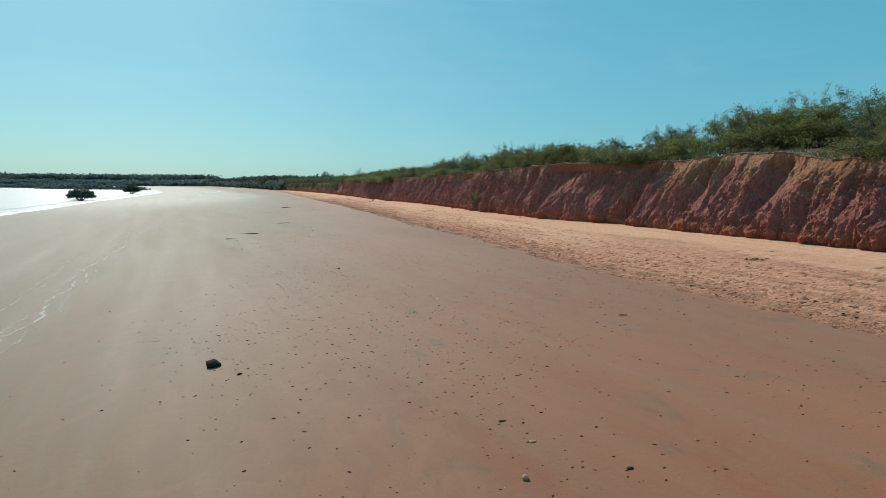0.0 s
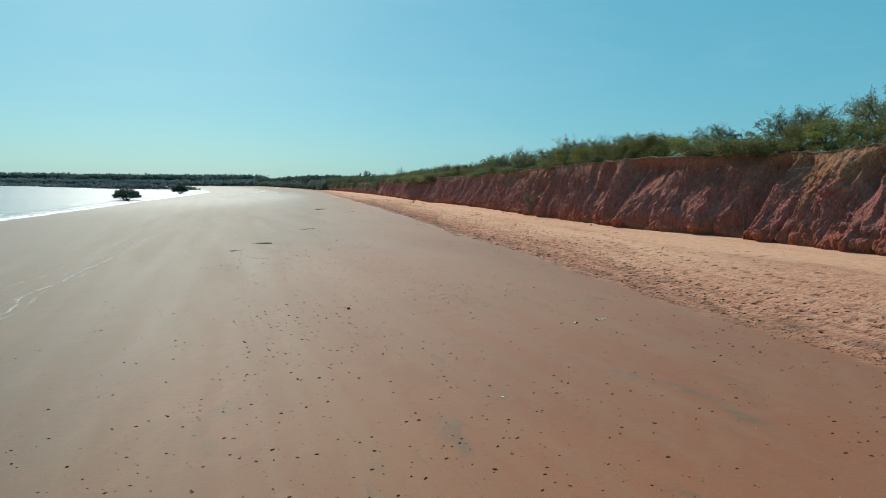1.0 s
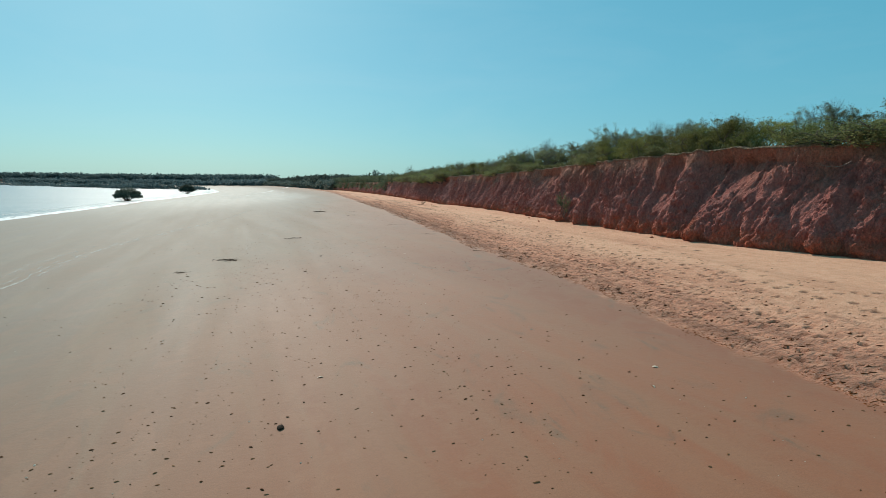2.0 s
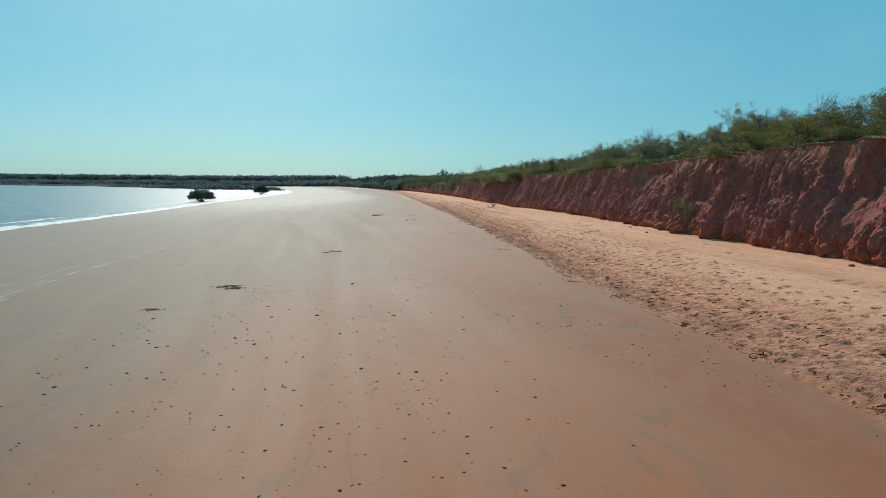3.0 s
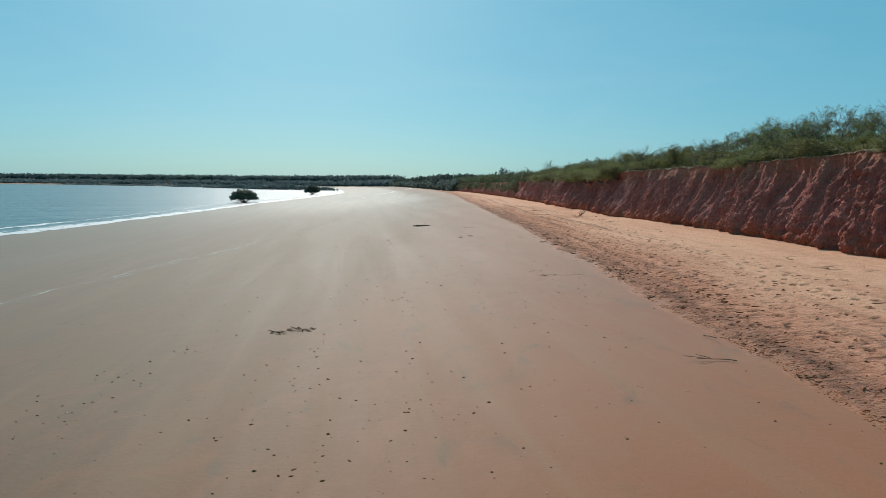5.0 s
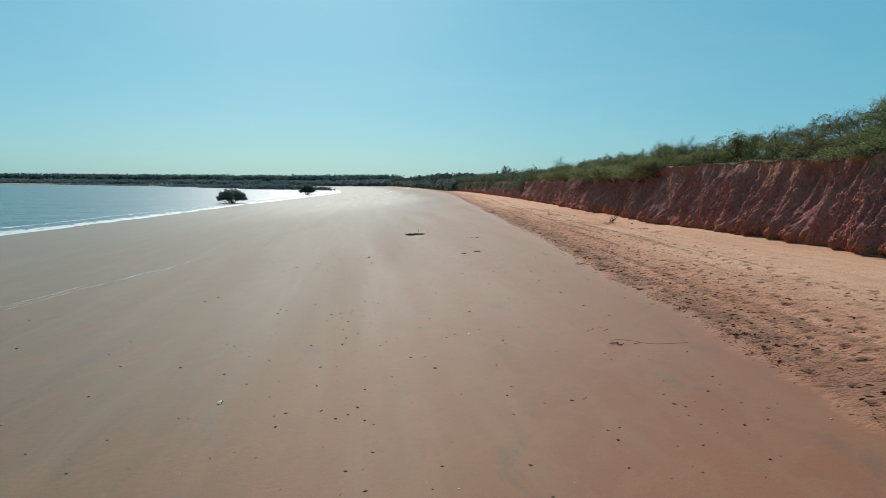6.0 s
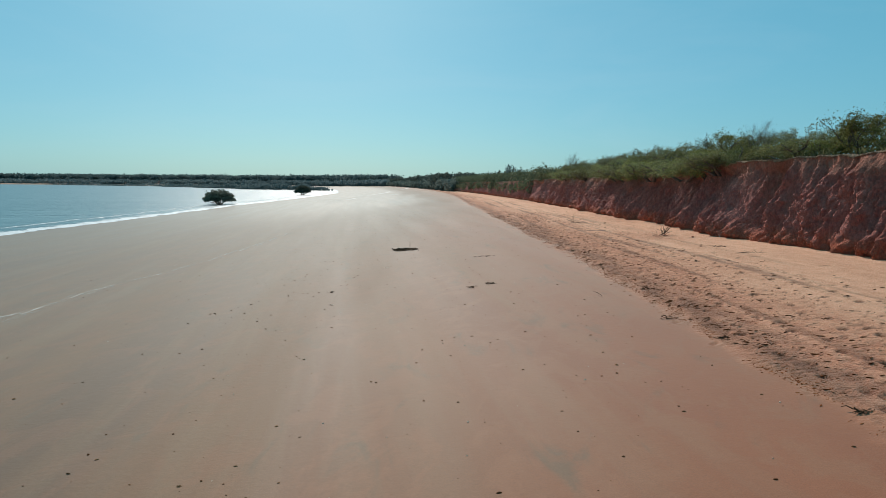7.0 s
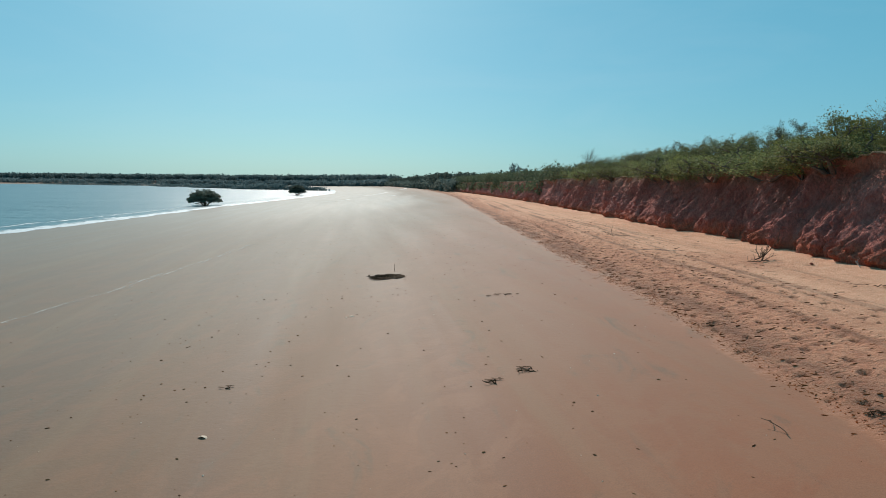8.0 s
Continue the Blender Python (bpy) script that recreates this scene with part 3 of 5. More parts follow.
rills = flutes + 0.30 * np.abs(grain(fan / 0.46, 0.7 * V, 47)) + 0.14 * np.abs(grain(fan / 0.21, 1.3 * V, 48)) + 0.08 * np.abs(grain(fan / 0.11, 2.2 * V, 42)) - 0.13
crumble = 0.08 + 1.2 * smooth(-0.25, 0.35, bulge + 0.5 * grain(fan / 1.3, V * 1.6, 39)) * smooth(1.0, 0.72, V)
clods = 0.30 * np.abs(grain(S / 0.55, 6.5 * V, 49)) * smooth(0.42, 0.1, V) + crumble * (0.05 * layers(S / 0.24, V * 13, 2, 50) + 0.09 * np.abs(grain(S / 0.19 + V, V * 13, 36)) + 0.085 * np.abs(grain(S / 0.105, V * 33, 38)) - 0.04) + 0.24 * grain(S / 1.9, V * 2.1, 56) + 0.09 * grain(S / 0.7, V * 3.1, 58)
hollow = -0.30 * smooth(0.10, -0.02, V) * (0.4 + grain(S / 1.6, 0 * V + 5, 52))
bite = -0.50 * smooth(0.30, 0.75, grain(S / 4.1, 0.4 * V + 20, 53)) * face
for at, wide, deep in ((31.0, 0.6, 0.7), (26.2, 0.5, 0.4), (22.0, 0.6, 0.5), (84.0, 0.9, 0.45)):
    bite = bite - deep * np.exp(-((S + 0.5 * V - at) / wide) ** 4) * smooth(0.02, 0.22, V) * smooth(1.02, 0.82, V)
out = (bulge * 0.76 + rills * (0.4 + 0.6 * crumble) + clods + bite) * face + hollow + 0.05 * layers(S / 0.25, V * 9, 3, 51) - back - shift[None, :]
cx = base[None, :, 0] + outward[None, :, 0] * out
cyy = base[None, :, 1] + outward[None, :, 1] * out
cz = height + 0.04 * layers(S / 0.3, V * 10, 2, 55) * face
# the crust on top, running inland
lip = np.array([-0.07, -0.06, 0.3, 0.9, 1.8])[:, None]
lift = 0.05 * layers(S / 0.7, lip * 1.3, 3, 57) + np.array([-0.035, 0.03, 0.05, 0.04, 0.03])[:, None]
lip = np.broadcast_to(lip, (5, len(cs))) * np.where(lip < 0, 0.6 + 0.9 * grain(S / 0.45, 0 * lip, 59), 1.0)
tx = cx[-1:] - outward[None, :, 0] * lip
ty = cyy[-1:] - outward[None, :, 1] * lip
tz = cz[-1:] + lift
bank_verts = np.stack([np.vstack([cx, tx]), np.vstack([cyy, ty]), np.vstack([cz, tz])], -1)
bank_mesh = mesh_of("cliff", bank_verts.reshape(-1, 3), grid_faces(len(rows) + 5, len(cs))[:, ::-1], EARTH)
cap_share = np.clip((smooth(36, 27, cy)[None, :] * 0.85 + 0.22) * smooth(0.45, 1.0, np.append(rows, [1.04] * 5)[:, None] + 0.30 * grain(S / 1.3, np.append(rows, [1.04] * 5)[:, None] * 2, 37)), 0, 1)
bank_mesh.attributes.new("ochre", "FLOAT", "POINT").data.foreach_set("value", cap_share.ravel().astype(np.float32))
bank_mesh.attributes.new("rise", "FLOAT", "POINT").data.foreach_set("value", np.repeat(np.concatenate([rows, [1.04] * 5]), len(cs)).astype(np.float32))
bank = tagged(new("cliff", bank_mesh),
              "low eroded cliff of dark red earth cut by rain gullies", "cliff", kind="structure")
EDGE = bank_verts[-6]                                         # the cliff's upper edge


def edge_at(s):
    return np.array([np.interp(s, cs, EDGE[:, i]) for i in range(3)])


# ---- plateau behind the cliff's edge ----
ps = spaced((-120, 6, 6.0), (6, 135, 0.6), (135, 420, 6), (420, RUN[-1] - 5, 40))
inland = np.array([0.9, 1.6, 2.6, 4, 6, 9, 14, 22, 40, 90, 300, 900, 2600.0])
pb, po = bank_at(ps)
pe = np.array([edge_at(s) for s in ps])


def plateau_rise(e, x, y):
    knoll = 0.25 * np.exp(-((y - 23.5) / 4.5) ** 2) * smooth(0.4, 3.0, e)
    return np.interp(e, [0, 2, 10, 40, 300, 3000], [0, 0.1, 0.35, 0.8, 2.0, 3.0]) + knoll


E_, PX = np.broadcast_arrays(inland[:, None], pe[None, :, 0])
px = pe[None, :, 0] - po[None, :, 0] * E_
py = pe[None, :, 1] - po[None, :, 1] * E_
pz = np.interp(ps, cs, top)[None, :] + plateau_rise(E_, px, py) + 0.08 * layers(px / 2.5, py / 2.5, 3, 60) - 0.02 - 0.10 * (E_ < 1.0)
plateau = tagged(new("plateau", mesh_of("plateau", np.stack([px, py, pz], -1).reshape(-1, 3), grid_faces(len(inland), len(ps))[:, ::-1], SOIL)),
                 "sandy red soil on top of the cliff under scrub", "ground", kind="structure")


def plateau_place(s, e):
    """A place on the plateau, e metres inland of the cliff's edge abreast of run s."""
    p, o = edge_at(s), bank_at(np.array([s]))[1][0]
    x, y = p[0] - o[0] * e, p[1] - o[1] * e
    return x, y, float(np.interp(s, cs, top) + plateau_rise(e, x, y)) - 0.03


# ---- the sea ----
sx = spaced((-4200, -900, 660), (-900, -300, 60), (-300, -110, 10), (-110, -20, 2.0))
sy = spaced((-1200, 60, 90), (60, 330, 2.5), (330, 700, 10), (700, 1400, 60))
SX, SY = np.meshgrid(sx, sy)
swell = 0.03 * layers(SX / 7, SY / 11, 3, 70)
SZ = WATER + swell
sea = tagged(new("sea", mesh_of("sea", np.stack([SX, SY, SZ], -1).reshape(-1, 3), grid_faces(*SX.shape), SEA)),
             "calm blue-grey sea glittering in the sun", "sea", kind="structure")


def shore_d(run):
    return 63 * np.interp(run, [210, 400], [1.0, 0.73])


def foam_strip(name, label, from_run, to_run, step, inner, outer, seed, z):
    """A band of foam along the water's edge with ragged sides; inner and outer: metres seaward of the waterline."""
    s = np.arange(from_run, to_run, step)
    p, o = bank_at(s)
    d0 = shore_d(s) + inner + 0.9 * layers(s / 9, 0 * s, 4, seed) + 0.35 * grain(s / 1.7, 0 * s, seed + 5)
    d1 = shore_d(s) + outer * (0.45 + 0.9 * np.abs(grain(s / 34, 0 * s, seed + 3))) + 1.6 * layers(s / 7, 0 * s + 3, 4, seed + 9) + 0.6 * grain(s / 1.3, 0 * s, seed + 15)
    d1 = np.maximum(d1, d0 + 0.15)
    t = np.linspace(0, 1, 6)[:, None]
    d = d0 * (1 - t) + d1 * t
    x, y = p[None, :, 0] + o[None, :, 0] * d, p[None, :, 1] + o[None, :, 1] * d
    zz = z + 0.07 * np.sin(t * np.pi) * (1 + 0.5 * grain(s / 2.1, t * 2, seed + 20))
    verts = np.stack([x, y, np.broadcast_to(zz, x.shape)], -1).reshape(-1, 3)
    band = mesh_of(name, verts, grid_faces(6, len(s)), FOAM)
    body = np.broadcast_to(np.array([0.5, 1.0, 0.8, 0.5, 0.2, 0.0])[:, None], x.shape)
    band.attributes.new("thickness", "FLOAT", "POINT").data.foreach_set("value", body.ravel().astype(np.float32))
    return tagged(new(name, band), label, "foam", kind="structure")


foam_strip("foam_line", "white foam of a small wave along the waterline", -90, 420, 0.5, -0.6, 7.2, 80, WATER + 0.03)
foam_strip("foam_line", "thin trail of foam behind the breaking wave", -90, 300, 0.5, 6.4, 6.9, 90, WATER + 0.03)


# ---- plants ----
def tube(path, radii, sides=5):
    """A tapered limb along a path."""
    path = np.asarray(path, float)
    ways = np.gradient(path, axis=0)
    ways /= np.linalg.norm(ways, axis=1, keepdims=True) + 1e-9
    a = np.cross(ways, (0.31, 0.17, 0.93))
    a /= np.linalg.norm(a, axis=1, keepdims=True) + 1e-9
    b = np.cross(ways, a)
    turn = np.linspace(0, 2 * np.pi, sides, endpoint=False)
    ring = a[:, None] * np.cos(turn)[None, :, None] + b[:, None] * np.sin(turn)[None, :, None]
    verts = (path[:, None] + ring * np.asarray(radii)[:, None, None]).reshape(-1, 3)
    i = np.arange(len(path) - 1)[:, None] * sides
    j, jn = np.arange(sides)[None], (np.arange(sides)[None] + 1) % sides
    faces = np.stack([i + j, i + jn, i + sides + jn, i + sides + j], -1).reshape(-1, 4)
    return verts, faces


def joined(pieces):
    verts, faces, base = [], [], 0
    for v, f in pieces:
        verts.append(v)
        faces.append(f + base)
        base += len(v)
    return np.vstack(verts), np.vstack(faces)


def limbs(r, height, spread, stems, forks, droop=0.0, thick=0.045, twigs=True):
    """Stems that fork into limbs and twigs. Gives the tubes and the twigs' points."""
    tubes, tips = [], []

    def grow(p, way, length, radius, depth):
        pts = [p]
        for _ in range(4 if depth else 2):
            way = way + r.normal(0, 0.16, 3) + np.array((0, 0, 0.05 - droop))
            way = way / np.linalg.norm(way)
            pts.append(pts[-1] + way * length / (4 if depth else 2))
        if depth or twigs:
            tubes.append(tube(pts, np.linspace(radius, radius * 0.55, len(pts)), 5 if depth > 1 else 3))
        if depth <= 1:
            tips.extend(pts[1:])
        if depth == 0:
            return
        for _ in range(forks):
            side = r.normal(0, 1, 3) * np.array((1, 1, 0.55))
            side /= np.linalg.norm(side)
            grow(pts[r.integers(2, 5)], way * 0.75 + side * 0.75 + np.array((0, 0, 0.1)), length * r.uniform(0.55, 0.8), radius * 0.55, depth - 1)

    for n in range(stems):
        a = 2 * np.pi * (n + r.uniform(0, 0.8)) / stems
        out = np.array((math.cos(a), math.sin(a), 0)) * spread * r.uniform(0.3, 1.0)
        grow(np.array((0.08 * math.cos(a), 0.08 * math.sin(a), -0.12)), out + np.array((0, 0, 1.0)), height * r.uniform(0.38, 0.5), thick * r.uniform(0.7, 1.1), 3)
    return tubes, np.array(tips)


def leaves_at(r, centres, size, lengthy=1.7, far=False):
    """A leaf (a bent pair of triangles) at every centre."""
    n = len(centres)
    a = r.normal(0, 1, (n, 3))
    a[:, 2] = a[:, 2] * 0.7 + 0.15
    a /= np.linalg.norm(a, axis=1, keepdims=True)
    b = np.cross(a, r.normal(0, 1, (n, 3)))
    b /= np.linalg.norm(b, axis=1, keepdims=True) + 1e-9
    up = np.cross(a, b)
    s = (size * r.uniform(0.6, 1.3, n))[:, None]
    if far:
        tri = np.stack([centres - a * s * lengthy / 2, centres + b * s * 0.6, centres + a * s * lengthy / 2 - b * s * 0.3], 1)
        return tri.reshape(-1, 3), np.arange(3 * n).reshape(-1, 3)
    quad = np.stack([centres - a * s * lengthy / 2, centres + b * s * 0.5 + up * s * 0.12, centres + a * s * lengthy / 2, centres - b * s * 0.5 + up * s * 0.12], 1)
    return quad.reshape(-1, 3), np.arange(4 * n).reshape(-1, 4)


def shrub(seed, label, category, height, width, leaf, count, leaves, spread=0.8, stems=5, bare=0.0, clump=0.17, low=0.0, slim=1.0, bark=None):
    """A shrub with its trunk and crown, its foot at the origin."""
    r = np.random.default_rng(seed)
    tubes, tips = limbs(r, height, spread, stems, 3, thick=(0.03 + 0.008 * height) * slim, twigs=count < 3100)
    wv, wf = joined(tubes)
    scale = np.array((width / 2 / np.percentile(np.abs(tips[:, :2]), 92), width / 2 / np.percentile(np.abs(tips[:, :2]), 92), height / np.percentile(tips[:, 2], 97)))
    wv, tips = wv * scale, tips * scale
    centre = new(category.replace(" ", "_"))
    part("trunk", mesh_of("trunk", wv, wf, bark or BARK), centre)
    live = tips[r.random(len(tips)) >= bare]
    if low:
        skirt = r.normal(0, 1, (int(low * len(live)), 3)) * (width * 0.30, width * 0.30, 0) + (0, 0, 1) * r.uniform(0.1, 0.55 * height, (int(low * len(live)), 1))
        live = np.vstack([live, skirt])
    if count:
        count = int(count * 2.1)
        at = live[r.integers(0, len(live), count)] + np.clip(r.normal(0, clump * 0.8, (count, 3)), -1.4 * clump, 1.4 * clump) * (1, 1, 0.8)
        domes = live[r.integers(0, len(live), max(5, len(live) // 9))] * (0.92, 0.92, 0.90)          # leafy billows of the crown
        pick = r.integers(0, len(domes), count)
        ray = r.normal(0, 1, (count, 3))
        ray /= np.linalg.norm(ray, axis=1, keepdims=True)
        ray[:, 2] = np.where(r.random(count) < 0.6, np.abs(ray[:, 2]), ray[:, 2])
        billow = domes[pick] + ray * ((0.08 + 0.105 * width) * (0.7 + 0.6 * r.random(len(domes)))[pick] * r.uniform(0.45, 1.0, count) ** 0.5)[:, None] * (1, 1, 0.72)
        at = np.where((r.random(count) < (0.72 if low else 0.40))[:, None], billow, at)
        at = at[at[:, 2] > 0.03]
        lv, lf = leaves_at(r, at, leaf * 0.70, 1.6, True)
        part("crown", mesh_of("crown", lv, lf, leaves, flat=True), centre)
    return tagged(centre, label, category)


KINDS = [
    shrub(1, "dense olive green coastal shrub on the cliff top", "shrub", 2.5, 3.4, 0.082, 4400, LEAVES[0], low=0.35, bare=0.35),
    shrub(2, "rounded yellow-green bush on the cliff top", "shrub", 1.9, 3.2, 0.078, 4400, LEAVES[1], low=0.6),
    shrub(3, "grey-green open shrub with thin stems on the cliff top", "shrub", 2.9, 2.8, 0.078, 3000, LEAVES[2], stems=4, clump=0.14, bare=0.5),
    shrub(4, "tall dark green coastal shrub on the cliff top", "shrub", 3.2, 3.2, 0.085, 4000, LEAVES[0], stems=4, clump=0.17, low=0.15, bare=0.45),
    shrub(5, "low spreading green bush at the cliff edge", "shrub", 1.2, 2.8, 0.075, 3400, LEAVES[0], spread=1.3, low=0.6),
    shrub(6, "half-bare shrub with grey twigs and few leaves", "shrub", 3.0, 2.1, 0.050, 420, LEAVES[2], spread=0.5, stems=6, bare=0.6, clump=0.10, slim=0.60, bark=GREY_BARK),
    shrub(7, "small tree with open crown on thin stems", "tree", 3.9, 2.9, 0.070, 2600, LEAVES[2], spread=0.55, stems=3, clump=0.14, bare=0.6),
    shrub(8, "bright yellow-green young bush on the cliff top", "shrub", 1.5, 1.9, 0.075, 2800, LEAVES[1], low=0.5),
]
FIRST = set()


TALL = [2.5, 1.9, 2.9, 3.2, 1.2, 3.0, 3.9, 1.5]


def crest(y):
    """How high the scrub reaches over x = 26 m along the beach."""
    return np.interp(y, [10, 17, 19.5, 21.5, 22.5, 24.6, 26, 28, 30, 33, 35.3, 37, 39.5, 41.8, 43, 44.7, 46.2, 47.4, 49, 51, 54.2, 56.6, 59, 61, 63, 65, 67, 69, 71.4, 74, 77.7, 79.5, 82, 84, 85.5, 88, 91, 93, 95, 97, 100.7, 104, 108.7, 113, 119.6, 130, 160],
                     [7.8, 7.8, 7.3, 7.7, 8.0, 7.9, 7.7, 7.4, 7.1, 7.1, 6.9, 7.2, 7.2, 6.7, 6.9, 7.2, 6.9, 7.5, 7.7, 7.7, 7.5, 7.3, 6.9, 7.0, 7.1, 7.2, 6.7, 7.0, 7.2, 7.5, 7.2, 7.0, 6.4, 6.0, 6.3, 6.4, 6.6, 6.5, 6.8, 7.1, 6.8, 6.9, 6.9, 6.75, 6.9, 6.6, 6.6])


def plant(kind, s, e, size=1.0, turn=0.0, tall=1.0, sink=0.0, free=False):
    """Set a shrub of that kind on the plateau, no taller than the scrub's crest there."""
    x, y, z = plateau_place(s, e)
    size *= float(np.interp(y, [32, 36, 75, 85], [1.4, 1.15, 1.15, 1.2]))
    most = 3.4 + (crest(y) + float(np.interp(y, [14, 31, 36, 40, 52, 58, 76, 85, 96, 120], [0.95, 0.85, 0.5, 0.15, 0.2, 0.55, 0.55, 0.45, 0.35, 0.3])) - 3.4) * (x - 7.5) / 18.5 - z
    if not free:
        most -= 0.0 if kind in (2, 5, 6) else (0.28 + 0.55 * float(grain(np.array(s * 0.61), np.array(e), 77))) * float(np.interp(y, [44, 52, 70], [0.55, 0.25, 0.0]))
        size *= min(1.0, max(most, 0.6) / (TALL[kind] * size * tall * 1.06))
    m = pose(x, y, z - sink, 0, 0, turn) @ Matrix.Diagonal((size, size, size * tall, 1))
    if kind in FIRST:
        return copy_thing(KINDS[kind], m)
    FIRST.add(kind)
    KINDS[kind].matrix_basis = m
    tagged(KINDS[kind], group="scrub on the cliff top")
    return KINDS[kind]


shoots = random.Random(12)
# named ones that stand out against the sky
for kind, s, e, size, turn, tall in ((3, 41.0, 2.6, 1.1, 30, 1.0), (0, 42.6, 2.4, 1.1, 130, 0.95), (1, 40.2, 1.8, 1.1, 230, 1.0), (6, 54.0, 3.4, 0.92, 20, 1.0), (6, 50.9, 3.6, 0.9, 80, 1.0), (6, 48.6, 3.4, 0.95, 150, 1.0), (6, 47.6, 4.2, 0.9, 240, 1.0), (6, 39.8, 2.8, 0.85, 10, 1.0), (6, 37.6, 3.0, 0.85, 95, 1.0), (6, 24.6, 4.4, 0.9, 95, 1.0), (6, 22.4, 4.2, 0.95, 215, 1.0), (5, 26.3, 4.4, 0.7, 40, 1.0), (6, 74.2, 3.0, 0.95, 60, 1.0), (5, 71.6, 3.0, 0.72, 340, 1.0), (6, 44.8, 3.0, 0.85, 320, 1.0), (2, 45.5, 4.0, 0.95, 30, 1.0), (3, 22.0, 3.4, 1.0, 0, 1.0), (3, 17.5, 2.4, 1.15, 60, 1.0),
                                     (5, 63.9, 2.4, 0.84, 10, 1.0), (5, 61.8, 2.2, 0.62, 100, 1.0), (5, 70.2, 2.8, 0.74, 200, 1.0), (5, 65.2, 3.3, 0.74, 300, 1.0), (3, 74.0, 3.0, 0.85, 40, 1.0),
                                     (3, 60.0, 3.6, 0.8, 170, 1.0), (5, 68.0, 3.0, 0.70, 55, 1.0), (5, 73.4, 2.6, 0.74, 125, 1.0), (5, 47.4, 3.0, 0.72, 15, 1.0), (5, 52.6, 3.2, 0.70, 75, 1.0), (5, 57.2, 3.0, 0.66, 190, 1.0), (5, 36.8, 3.4, 0.60, 260, 1.0), (5, 76.0, 3.0, 0.66, 20, 1.0), (5, 79.0, 2.4, 0.55, 70, 1.0), (1, 90.0, 1.6, 1.05, 30, 1.05), (0, 96.5, 1.8, 1.0, 130, 0.9), (3, 93.0, 3.0, 0.85, 250, 0.9),
                                     (5, 88.0, 1.8, 0.62, 320, 1.0), (1, 82.0, 2.0, 1.0, 210, 1.05), (1, 45.5, 1.7, 1.0, 50, 0.9), (1, 42.0, 1.6, 0.95, 190, 0.95), (7, 70.5, 1.5, 0.5, 60, 1.0),
                                     (7, 67.5, 1.3, 0.6, 160, 1.0), (6, 120.0, 3.0, 0.8, 0, 1.0), (5, 131, 3.0, 0.9, 0, 1.0), (6, 183, 2.0, 0.95, 0, 0.95), (6, 40.0, 3.8, 0.6, 140, 1.0), (2, 56.0, 3.0, 0.9, 12, 1.0), (6, 58.5, 4.0, 0.62, 200, 1.0), (2, 36.0, 3.2, 0.85, 77, 1.0), (6, 33.0, 4.5, 0.62, 33, 1.0), (2, 28.5, 4.0, 0.9, 140, 1.0), (2, 103.0, 3.0, 0.9, 140, 1.0), (6, 99.0, 4.0, 0.7, 240, 1.0), (2, 112.0, 3.0, 0.8, 10, 1.0)):
    plant(kind, s, e, size, turn, tall, free=kind == 5)
# the belt of scrub: a front row along the edge, taller rows behind
s = 9.0
while s < 135:
    bare_top = 18.5 < s < 27.5
    e = shoots.uniform(0.7, 1.5) if not bare_top else shoots.uniform(3.2, 4.2)
    if not 55 < s < 63:
        plant(shoots.choice((4, 7, 7, 1, 1) if s < 55 else (4, 4, 0, 7)), s, e, shoots.uniform(0.65, 0.95), shoots.uniform(0, 360), shoots.uniform(0.7, 0.95))
    s += shoots.uniform(1.5, 2.4)
s = 9.0
while s < 135:
    plant(shoots.choice((0, 1, 0, 2, 3) if s < 55 else (0, 3, 0, 2, 3)), s, shoots.uniform(2.2, 3.4) + (1.4 if 18.5 < s < 27.5 else 0), shoots.uniform(0.95, 1.3), shoots.uniform(0, 360), shoots.uniform(0.8, 0.95))
    s += shoots.uniform(1.4, 2.2)
s = 9.0
while s < 135:
    plant(shoots.choice((0, 2, 6, 2, 6, 3)), s, shoots.uniform(4.6, 7.0), shoots.uniform(1.05, 1.4), shoots.uniform(0, 360), shoots.uniform(0.75, 0.95))
    s += shoots.uniform(2.3, 3.4)


# bushes that hang over the edge, and one that grows on the face
for kind, s, e, size, turn, drop in ((4, 89.0, 0.25, 0.9, 10, 0.35), (1, 91.2, 0.3, 0.85, 100, 0.45), (4, 93.4, 0.1, 1.0, 220, 0.4), (0, 95.3, 0.35, 0.75, 300, 0.5), (4, 97.6, 0.1, 1.0, 40, 0.4),
                                     (1, 99.8, 0.3, 0.8, 150, 0.5), (4, 102.0, 0.2, 0.95, 260, 0.4), (4, 104.5, 0.3, 0.85, 330, 0.3), (4, 61.0, 0.5, 0.6, 20, 0.2), (4, 72.2, 0.4, 0.7, 90, 0.3),
                                     (4, 50.2, 0.4, 0.7, 180, 0.25), (4, 33.0, 0.5, 0.75, 220, 0.25), (4, 114.0, 0.3, 0.9, 0, 0.3), (4, 122.0, 0.3, 0.9, 60, 0.3)):
    plant(kind, s, e, size, turn, 1.0, drop)
tagged(copy_thing(KINDS[2], pose(22.1, 51.4, 1.35, 0, -14, 30) @ Matrix.Diagonal((0.34, 0.40, 0.72, 1))), "thin dusty grey-green plant growing on the cliff face")


